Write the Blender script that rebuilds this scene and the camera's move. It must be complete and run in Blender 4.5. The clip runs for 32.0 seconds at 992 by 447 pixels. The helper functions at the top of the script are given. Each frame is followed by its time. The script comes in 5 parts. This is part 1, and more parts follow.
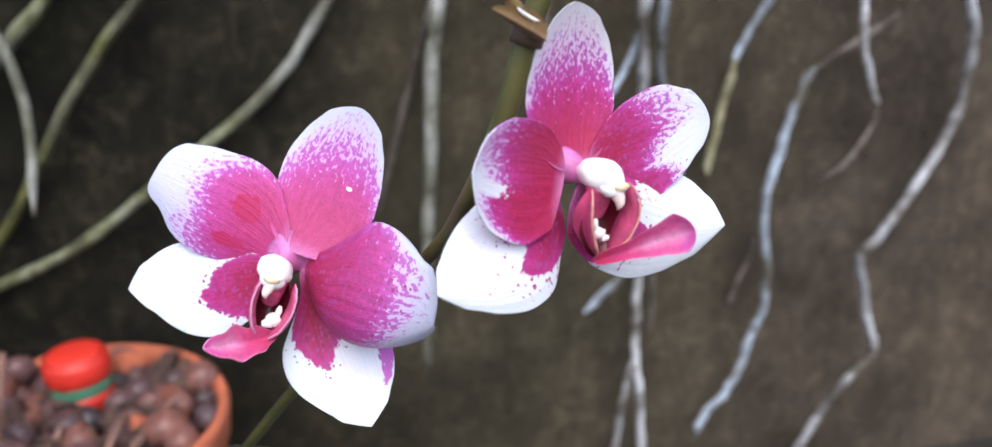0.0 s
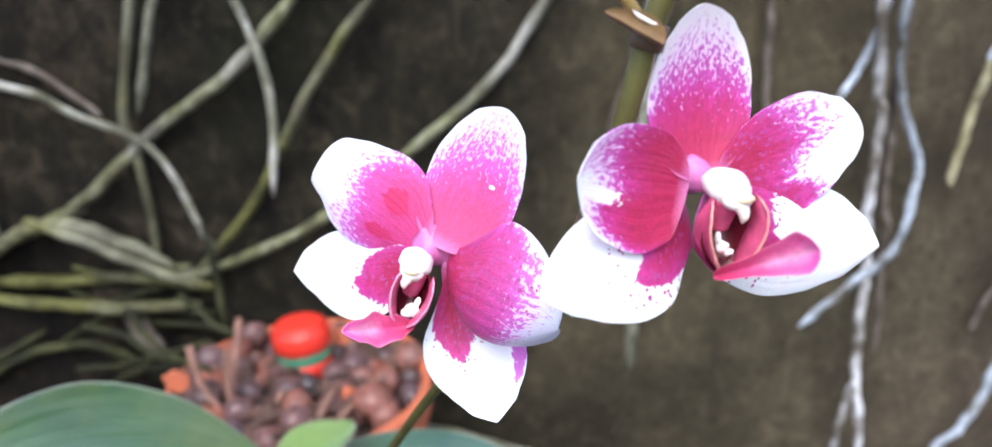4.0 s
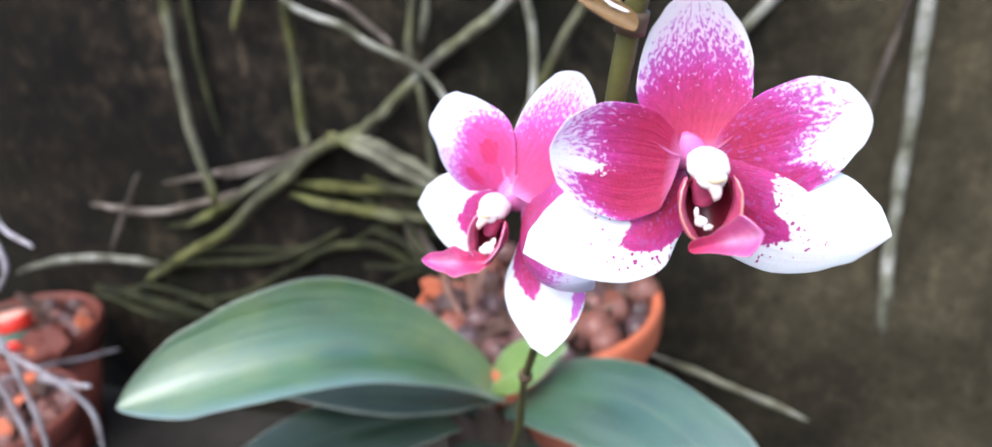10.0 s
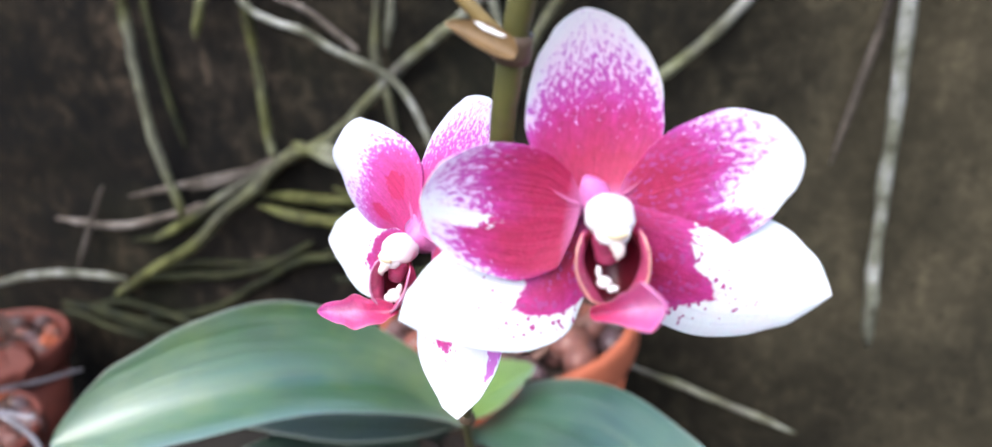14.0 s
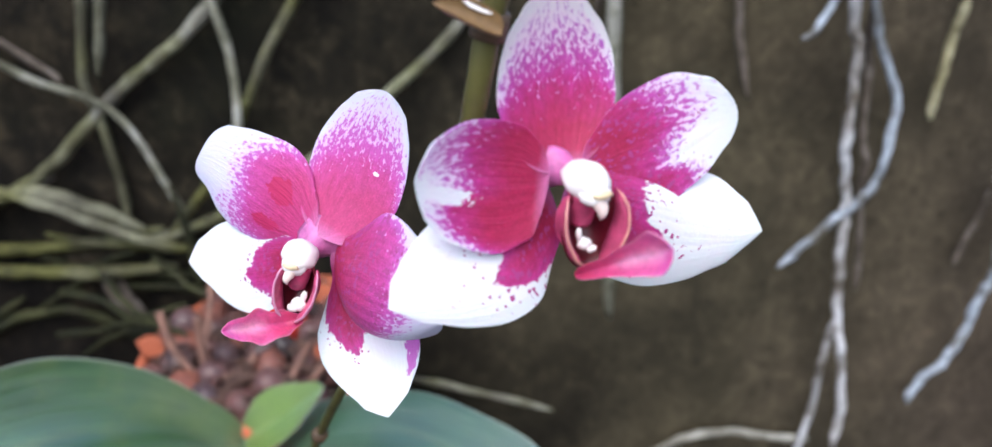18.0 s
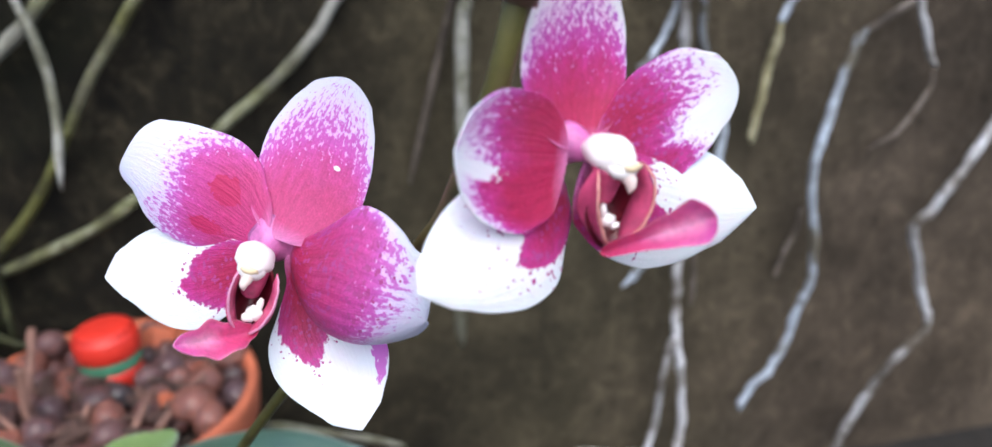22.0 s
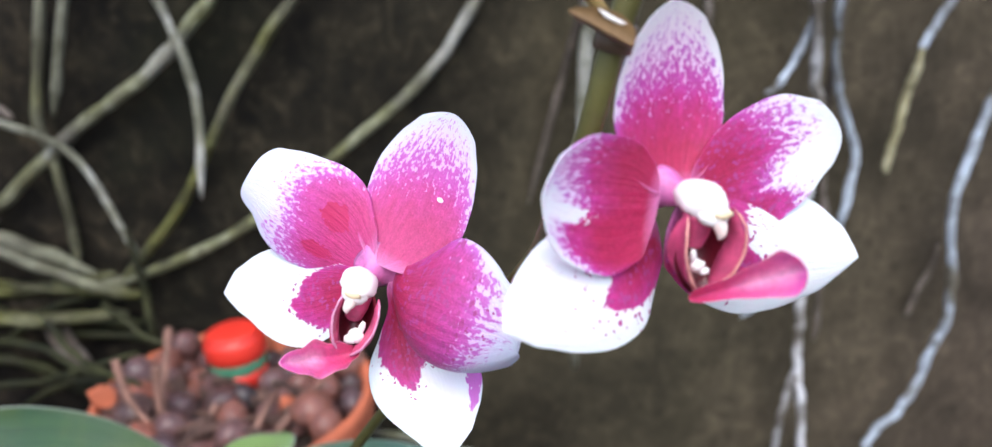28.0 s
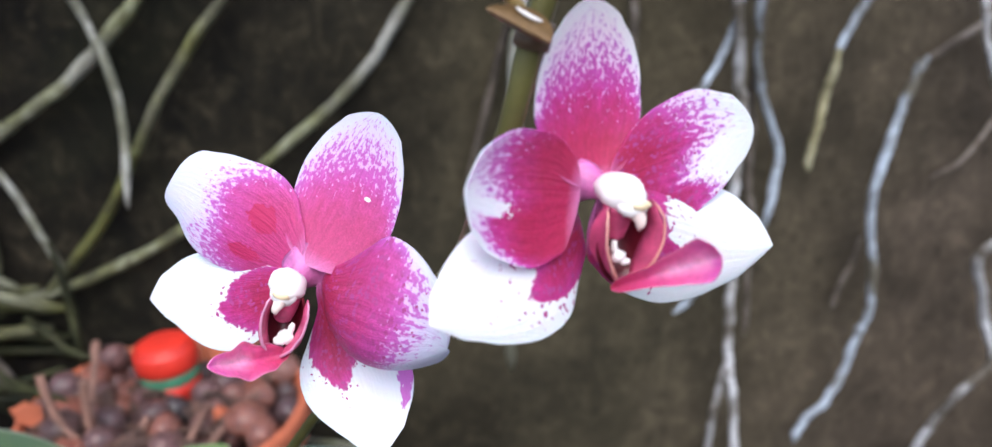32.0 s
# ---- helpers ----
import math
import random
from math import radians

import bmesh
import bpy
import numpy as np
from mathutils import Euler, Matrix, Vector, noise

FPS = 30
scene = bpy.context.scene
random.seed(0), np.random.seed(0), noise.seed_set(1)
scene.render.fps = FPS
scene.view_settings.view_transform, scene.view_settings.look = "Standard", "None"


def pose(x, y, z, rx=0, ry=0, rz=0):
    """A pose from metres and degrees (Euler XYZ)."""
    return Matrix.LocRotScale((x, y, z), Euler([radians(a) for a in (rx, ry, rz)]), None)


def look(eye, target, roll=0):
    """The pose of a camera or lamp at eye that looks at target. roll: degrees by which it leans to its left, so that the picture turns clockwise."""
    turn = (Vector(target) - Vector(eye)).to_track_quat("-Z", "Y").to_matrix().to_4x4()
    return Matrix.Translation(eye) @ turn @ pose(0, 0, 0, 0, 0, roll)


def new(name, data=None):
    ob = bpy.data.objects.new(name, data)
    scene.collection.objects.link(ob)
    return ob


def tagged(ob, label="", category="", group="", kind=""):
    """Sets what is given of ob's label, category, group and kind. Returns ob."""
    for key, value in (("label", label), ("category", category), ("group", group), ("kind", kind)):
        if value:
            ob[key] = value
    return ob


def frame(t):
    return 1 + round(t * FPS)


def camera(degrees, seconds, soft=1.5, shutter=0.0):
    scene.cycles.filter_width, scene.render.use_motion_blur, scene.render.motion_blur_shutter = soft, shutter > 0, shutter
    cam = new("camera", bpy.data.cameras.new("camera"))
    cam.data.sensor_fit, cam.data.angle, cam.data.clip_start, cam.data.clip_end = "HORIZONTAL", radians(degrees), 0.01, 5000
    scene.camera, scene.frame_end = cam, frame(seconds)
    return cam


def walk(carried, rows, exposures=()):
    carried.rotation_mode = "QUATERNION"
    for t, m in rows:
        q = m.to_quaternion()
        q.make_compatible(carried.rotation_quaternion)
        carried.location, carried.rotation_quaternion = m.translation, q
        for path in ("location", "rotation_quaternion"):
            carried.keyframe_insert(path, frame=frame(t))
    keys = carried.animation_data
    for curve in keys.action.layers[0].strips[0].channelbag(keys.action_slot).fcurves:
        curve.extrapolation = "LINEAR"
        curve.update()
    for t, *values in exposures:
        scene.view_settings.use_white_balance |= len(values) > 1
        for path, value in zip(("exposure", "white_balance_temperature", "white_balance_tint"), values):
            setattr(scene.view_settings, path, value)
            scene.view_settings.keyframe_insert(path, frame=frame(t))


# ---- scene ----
cam = camera(57.31, 32.0)
cam.data.dof.use_dof, cam.data.dof.focus_distance, cam.data.dof.aperture_fstop = True, 0.185, 14.0
EXPOSURES = [(0, 0.76, 5920, 10), (1, 0.76, 5920, 10), (2, 1.0, 5920, 10), (5, 1.26, 5920, 10), (12, 1.28, 5920, 10), (15, 1.12, 5920, 10), (18, 0.78, 5920, 10), (21, 0.78, 5920, 10), (25.5, 0.81, 5920, 10), (28, 0.94, 5920, 10), (30, 0.81, 5920, 10), (32, 0.81, 5920, 10)]
# seconds, eye x y z, yaw, pitch, roll
PATH = [
    (0, 0.0002, -0.6298, 0.5105, -16.14, -18.52, 0.08),
    (0.5, 0.0059, -0.6316, 0.5133, -15.12, -18.34, -0.25),
    (1, 0.0093, -0.6324, 0.5148, -12.24, -18.19, -0.88),
    (1.5, 0.0122, -0.6293, 0.5155, -8.69, -18.01, -1.48),
    (2, 0.0143, -0.6212, 0.5095, -5.29, -18.01, -1.60),
    (2.5, 0.0177, -0.6139, 0.5067, -4.17, -18.23, -1.32),
    (4.5, 0.0247, -0.6368, 0.5136, 1.22, -18.66, -2.07),
    (5, 0.0301, -0.6387, 0.5149, 3.06, -18.82, -2.34),
    (5.5, 0.0351, -0.6426, 0.5137, 5.55, -19.17, -2.60),
    (6, 0.0444, -0.6409, 0.5156, 7.83, -19.60, -2.96),
    (6.5, 0.0488, -0.6376, 0.5188, 9.97, -20.26, -3.33),
    (7, 0.0489, -0.6427, 0.5194, 11.39, -20.77, -3.43),
    (7.5, 0.0497, -0.6427, 0.5198, 12.73, -21.05, -3.58),
    (8, 0.0545, -0.6423, 0.5190, 14.17, -21.31, -3.84),
    (8.5, 0.0629, -0.6421, 0.5188, 16.00, -21.74, -3.87),
    (9, 0.0759, -0.6389, 0.5181, 18.26, -22.03, -4.15),
    (9.5, 0.0792, -0.6385, 0.5176, 20.49, -22.02, -4.41),
    (10, 0.0825, -0.6409, 0.5211, 21.57, -22.08, -4.41),
    (10.5, 0.0789, -0.6376, 0.5218, 21.75, -22.11, -4.47),
    (11, 0.0792, -0.6383, 0.5230, 22.10, -22.13, -4.59),
    (11.5, 0.0828, -0.6380, 0.5235, 22.89, -22.13, -4.89),
    (12, 0.0822, -0.6370, 0.5229, 23.45, -22.06, -5.03),
    (12.5, 0.0806, -0.6290, 0.5233, 23.86, -22.02, -5.08),
    (13, 0.0819, -0.6222, 0.5218, 23.93, -21.97, -5.17),
    (13.5, 0.0866, -0.6124, 0.5196, 23.67, -22.04, -5.41),
    (14, 0.0923, -0.6075, 0.5190, 21.52, -22.25, -5.29),
    (14.5, 0.0905, -0.6061, 0.5209, 19.22, -22.43, -5.43),
    (15, 0.0857, -0.6009, 0.5195, 15.70, -22.65, -5.21),
    (15.5, 0.0843, -0.5972, 0.5187, 11.69, -22.82, -4.91),
    (17.5, 0.0502, -0.6190, 0.5151, 2.71, -22.66, -4.46),
    (18, 0.0481, -0.6208, 0.5174, 0.39, -22.59, -4.12),
    (18.5, 0.0482, -0.6240, 0.5155, -1.02, -22.35, -3.98),
    (19, 0.0481, -0.6224, 0.5181, -1.15, -21.92, -4.10),
    (19.5, 0.0433, -0.6217, 0.5162, -1.57, -21.82, -4.06),
    (20, 0.0393, -0.6266, 0.5163, -2.22, -21.60, -3.93),
    (20.5, 0.0320, -0.6290, 0.5157, -3.22, -21.29, -3.54),
    (21, 0.0214, -0.6267, 0.5132, -5.78, -20.95, -2.97),
    (21.5, 0.0112, -0.6189, 0.5088, -9.73, -20.82, -1.92),
    (22, 0.0138, -0.6126, 0.5067, -13.05, -20.52, -1.16),
    (22.5, 0.0141, -0.6107, 0.5060, -13.98, -20.29, -1.15),
    (23, 0.0093, -0.6128, 0.5073, -14.36, -20.13, -1.11),
    (23.5, 0.0131, -0.6173, 0.5132, -13.79, -19.99, -1.57),
    (24, 0.0105, -0.6229, 0.5151, -12.12, -19.82, -2.18),
    (24.5, 0.0112, -0.6270, 0.5161, -10.87, -19.57, -2.44),
    (25, 0.0125, -0.6318, 0.5144, -8.75, -19.37, -2.48),
    (25.5, 0.0146, -0.6367, 0.5150, -6.33, -19.24, -2.38),
    (27.5, 0.0164, -0.6179, 0.5130, -4.16, -19.24, -1.68),
    (28, 0.0190, -0.6154, 0.5112, -4.70, -19.32, -1.72),
    (28.5, 0.0188, -0.6174, 0.5119, -5.39, -19.38, -1.67),
    (29, 0.0180, -0.6205, 0.5122, -6.34, -19.29, -1.51),
    (29.5, 0.0161, -0.6229, 0.5118, -7.31, -19.20, -1.25),
    (30, 0.0129, -0.6264, 0.5118, -8.07, -19.07, -1.22),
    (30.5, 0.0207, -0.6231, 0.5153, -8.56, -18.95, -1.35),
    (31, 0.0256, -0.6210, 0.5173, -9.03, -18.85, -1.53),
    (31.5, 0.0232, -0.6190, 0.5116, -9.07, -18.97, -1.58),
    (32, 0.0205, -0.6183, 0.5104, -8.94, -19.11, -1.59),
]


def eye_pose(x, y, z, yaw, pitch, roll):
    return pose(x, y, z, 0, 0, yaw) @ pose(0, 0, 0, 90 + pitch) @ pose(0, 0, 0, 0, 0, roll)


walk(cam, [(t, eye_pose(*row)) for t, *row in PATH], EXPOSURES)


# ---- light ----
world = bpy.data.worlds.new("sky")
scene.world = world
world.use_nodes = True
wn = world.node_tree
sky = wn.nodes.new("ShaderNodeTexSky")
sky.sky_type, sky.sun_disc = "NISHITA", False
sky.sun_elevation, sky.sun_rotation = radians(55.5), radians(186)
sky.air_density, sky.dust_density = 1.0, 4.0
wn.links.new(sky.outputs[0], wn.nodes["Background"].inputs[0])
wn.nodes["Background"].inputs[1].default_value = 0.15

sun_data = bpy.data.lights.new("sun", "SUN")
sun_data.energy, sun_data.angle, sun_data.color = 1.1, radians(70), (1.0, 0.975, 0.93)
sun = new("sun", sun_data)
sun.matrix_world = look((-0.06, -0.56, 1.12), (0, 0, 0.3))


# ---- node helpers ----
def material(name, rough=0.6, metal=0.0, spec=0.5):
    m = bpy.data.materials.new(name)
    m.use_nodes = True
    b = m.node_tree.nodes["Principled BSDF"]
    b.inputs["Roughness"].default_value, b.inputs["Metallic"].default_value = rough, metal
    b.inputs["Specular IOR Level"].default_value = spec
    return m, m.node_tree, b


def node(nt, kind, **values):
    n = nt.nodes.new(kind)
    for key, value in values.items():
        n.inputs[key].default_value = value
    return n


def math_node(nt, op, a, b=None, clamp=False):
    n = nt.nodes.new("ShaderNodeMath")
    n.operation, n.use_clamp = op, clamp
    for i, v in enumerate((a, b)):
        if v is None:
            continue
        if isinstance(v, (int, float)):
            n.inputs[i].default_value = v
        else:
            nt.links.new(v, n.inputs[i])
    return n.outputs[0]


def ramp(nt, fac, *stops):
    n = nt.nodes.new("ShaderNodeValToRGB")
    e = n.color_ramp.elements
    while len(e) < len(stops):
        e.new(0.5)
    for el, (p, c) in zip(e, stops):
        el.position, el.color = p, (*c, 1) if not isinstance(c, (int, float)) else (c, c, c, 1)
    nt.links.new(fac, n.inputs[0])
    return n.outputs[0]


def mix(nt, fac, a, b, blend="MIX"):
    n = nt.nodes.new("ShaderNodeMix")
    n.data_type, n.blend_type = "RGBA", blend
    for i, v in ((0, fac), (6, a), (7, b)):
        if isinstance(v, (int, float)):
            n.inputs[i].default_value = v
        elif isinstance(v, tuple):
            n.inputs[i].default_value = (*v, 1)
        else:
            nt.links.new(v, n.inputs[i])
    return n.outputs[2]


def noise_of(nt, scale, detail=4.0, rough=0.55, stretch=None, distort=0.0):
    c = nt.nodes.new("ShaderNodeTexCoord")
    out = c.outputs["Object"]
    if stretch:
        mp = nt.nodes.new("ShaderNodeMapping")
        mp.inputs["Scale"].default_value = stretch
        nt.links.new(out, mp.inputs[0])
        out = mp.outputs[0]
    n = node(nt, "ShaderNodeTexNoise", Scale=scale, Detail=detail, Roughness=rough, Distortion=distort)
    nt.links.new(out, n.inputs["Vector"])
    return n.outputs[0]


def bump(nt, b, height, strength=0.3, distance=0.002):
    n = node(nt, "ShaderNodeBump", Strength=strength, Distance=distance)
    nt.links.new(height, n.inputs["Height"])
    nt.links.new(n.outputs[0], b.inputs["Normal"])


def by_object(nt, colour, amount=0.35):
    o = nt.nodes.new("ShaderNodeObjectInfo")
    v = nt.nodes.new("ShaderNodeHueSaturation")
    nt.links.new(colour, v.inputs["Color"])
    k = math_node(nt, "MULTIPLY", o.outputs["Random"], amount)
    nt.links.new(math_node(nt, "ADD", k, 1.0 - amount / 2), v.inputs["Value"])
    return v.outputs[0]


# ---- materials ----
def wall_material():
    m, nt, b = material("damp_render", 0.9, spec=0.2)
    big = noise_of(nt, 2.6, 5, 0.6)
    streak = noise_of(nt, 7.0, 6, 0.6, (1, 1, 0.18))
    fine = noise_of(nt, 160, 6, 0.7)
    base = ramp(nt, big, (0.30, (0.049, 0.039, 0.028)), (0.5, (0.065, 0.051, 0.036)), (0.72, (0.082, 0.063, 0.043)))
    c = nt.nodes.new("ShaderNodeTexCoord")
    sx = nt.nodes.new("ShaderNodeSeparateXYZ")
    nt.links.new(c.outputs["Object"], sx.inputs[0])
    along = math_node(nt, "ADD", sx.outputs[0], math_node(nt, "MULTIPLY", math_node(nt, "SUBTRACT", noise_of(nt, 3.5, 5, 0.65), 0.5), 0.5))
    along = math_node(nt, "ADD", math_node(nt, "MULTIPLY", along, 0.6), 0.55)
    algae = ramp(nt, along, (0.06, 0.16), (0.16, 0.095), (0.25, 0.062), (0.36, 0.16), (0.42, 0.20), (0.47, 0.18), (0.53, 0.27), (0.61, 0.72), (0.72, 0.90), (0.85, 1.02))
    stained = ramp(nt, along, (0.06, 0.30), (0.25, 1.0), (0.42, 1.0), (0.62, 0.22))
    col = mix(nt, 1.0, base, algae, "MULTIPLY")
    bloom = ramp(nt, noise_of(nt, 6.5, 6, 0.7), (0.50, 0.0), (0.66, 1.0))
    col = mix(nt, math_node(nt, "MULTIPLY", math_node(nt, "MULTIPLY", bloom, stained), 0.6), col, (0.036, 0.028, 0.021))
    dark = ramp(nt, streak, (0.34, 0.25), (0.62, 1.10))
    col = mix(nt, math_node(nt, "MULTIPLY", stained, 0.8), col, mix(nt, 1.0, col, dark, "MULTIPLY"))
    soft = ramp(nt, noise_of(nt, 13, 4, 0.55), (0.36, 0.62), (0.64, 1.30))
    col = mix(nt, 0.9, col, soft, "MULTIPLY")
    grain = ramp(nt, fine, (0.3, 0.72), (0.7, 1.3))
    col = mix(nt, 0.85, col, grain, "MULTIPLY")
    pits = ramp(nt, noise_of(nt, 95, 4, 0.6), (0.30, 0.45), (0.42, 1.0))
    col = mix(nt, 0.8, col, pits, "MULTIPLY")
    lime = ramp(nt, noise_of(nt, 24, 5, 0.7), (0.58, 0.0), (0.74, 1.0))
    col = mix(nt, math_node(nt, "MULTIPLY", lime, 0.22), col, (0.078, 0.062, 0.046))
    mottle = ramp(nt, noise_of(nt, 60, 6, 0.72, (1, 1, 0.7), 0.6), (0.38, 0.35), (0.50, 0.9), (0.66, 3.2))
    col = mix(nt, math_node(nt, "MULTIPLY", stained, 0.95), col, mix(nt, 1.0, col, mottle, "MULTIPLY"))
    flecks = ramp(nt, noise_of(nt, 62, 5, 0.65), (0.58, 0.0), (0.68, 1.0))
    flecks = math_node(nt, "MULTIPLY", flecks, ramp(nt, noise_of(nt, 4.0, 3), (0.42, 0.15), (0.6, 1.0)))
    col = mix(nt, math_node(nt, "MULTIPLY", flecks, 0.42), col, (0.060, 0.047, 0.035))
    moss = ramp(nt, noise_of(nt, 5.0, 4, 0.6), (0.5, 0.0), (0.7, 1.0))
    col = mix(nt, math_node(nt, "MULTIPLY", math_node(nt, "MULTIPLY", moss, stained), 0.3), col, (0.020, 0.022, 0.010))
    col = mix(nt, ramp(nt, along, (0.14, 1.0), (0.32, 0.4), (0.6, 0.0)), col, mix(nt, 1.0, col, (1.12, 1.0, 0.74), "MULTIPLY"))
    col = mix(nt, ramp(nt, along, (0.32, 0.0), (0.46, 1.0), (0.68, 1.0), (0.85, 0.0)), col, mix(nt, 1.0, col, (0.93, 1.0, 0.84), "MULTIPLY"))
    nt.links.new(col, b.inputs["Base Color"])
    bump(nt, b, math_node(nt, "ADD", fine, math_node(nt, "MULTIPLY", noise_of(nt, 45, 4), 1.5)), 0.15, 0.003)
    return m


def root_material(name, a, c, patch, silver=0.0):
    m, nt, b = material(name, 0.72, spec=0.3)
    n = noise_of(nt, 30, 5, 0.65)
    col = ramp(nt, n, (0.38, a), (0.50, c), (0.64, patch))
    stretch = noise_of(nt, 11, 3, 0.5)
    col = mix(nt, 0.75, col, ramp(nt, stretch, (0.34, 0.55), (0.50, 1.0), (0.66, 1.45)), "MULTIPLY")
    scurf = ramp(nt, noise_of(nt, 85, 4, 0.6), (0.56, 0.0), (0.66, 1.0))
    col = mix(nt, math_node(nt, "MULTIPLY", scurf, 0.55), col, tuple(0.5 * p + 0.5 * q for p, q in zip(a, (0.045, 0.036, 0.022))))
    if silver:
        dry = ramp(nt, noise_of(nt, 8.0, 3, 0.5), (0.46, 0.0), (0.58, 1.0))
        grey = mix(nt, ramp(nt, n, (0.38, 0.0), (0.62, 1.0)), (0.14, 0.132, 0.108), (0.35, 0.345, 0.31))
        col = mix(nt, math_node(nt, "MULTIPLY", dry, silver), col, grey)
    f = noise_of(nt, 420, 4, 0.6)
    col = mix(nt, 0.7, col, ramp(nt, f, (0.3, 0.55), (0.7, 1.2)), "MULTIPLY")
    nt.links.new(by_object(nt, col, 0.3), b.inputs["Base Color"])
    bump(nt, b, math_node(nt, "ADD", f, noise_of(nt, 120, 3)), 0.55, 0.0015)
    return m


ROOT = {
    "green": root_material("green_root", (0.028, 0.028, 0.008), (0.066, 0.067, 0.016), (0.125, 0.130, 0.044), 0.35),
    "grey": root_material("grey_green_root", (0.050, 0.050, 0.024), (0.135, 0.140, 0.062), (0.29, 0.30, 0.20), 0.85),
    "pale": root_material("pale_root", (0.085, 0.085, 0.055), (0.19, 0.19, 0.14), (0.40, 0.40, 0.36)),
    "brown": root_material("brown_root", (0.050, 0.040, 0.031), (0.105, 0.085, 0.067), (0.19, 0.165, 0.142)),
    "white": root_material("white_root", (0.10, 0.085, 0.065), (0.31, 0.30, 0.29), (0.54, 0.55, 0.57)),
    "moss": root_material("mossy_root", (0.009, 0.011, 0.003), (0.020, 0.022, 0.006), (0.042, 0.044, 0.015)),
    "straw": root_material("straw_root", (0.13, 0.115, 0.06), (0.24, 0.22, 0.12), (0.36, 0.34, 0.22)),
    "blue": root_material("silver_root", (0.11, 0.10, 0.075), (0.30, 0.335, 0.375), (0.50, 0.57, 0.65)),
}
ROOT_LABEL = {
    "green": "olive green orchid root clinging to the damp wall",
    "grey": "grey-green orchid root growing over the damp wall",
    "pale": "pale silvery orchid root against the damp wall",
    "brown": "thin dry brown orchid root against the wall",
    "white": "whitish rough dry orchid root hanging along the wall",
    "moss": "dark mossy green orchid root along the wall",
    "straw": "straw-coloured old orchid root on the damp wall",
    "blue": "silver-grey orchid root hanging before the damp wall",
}


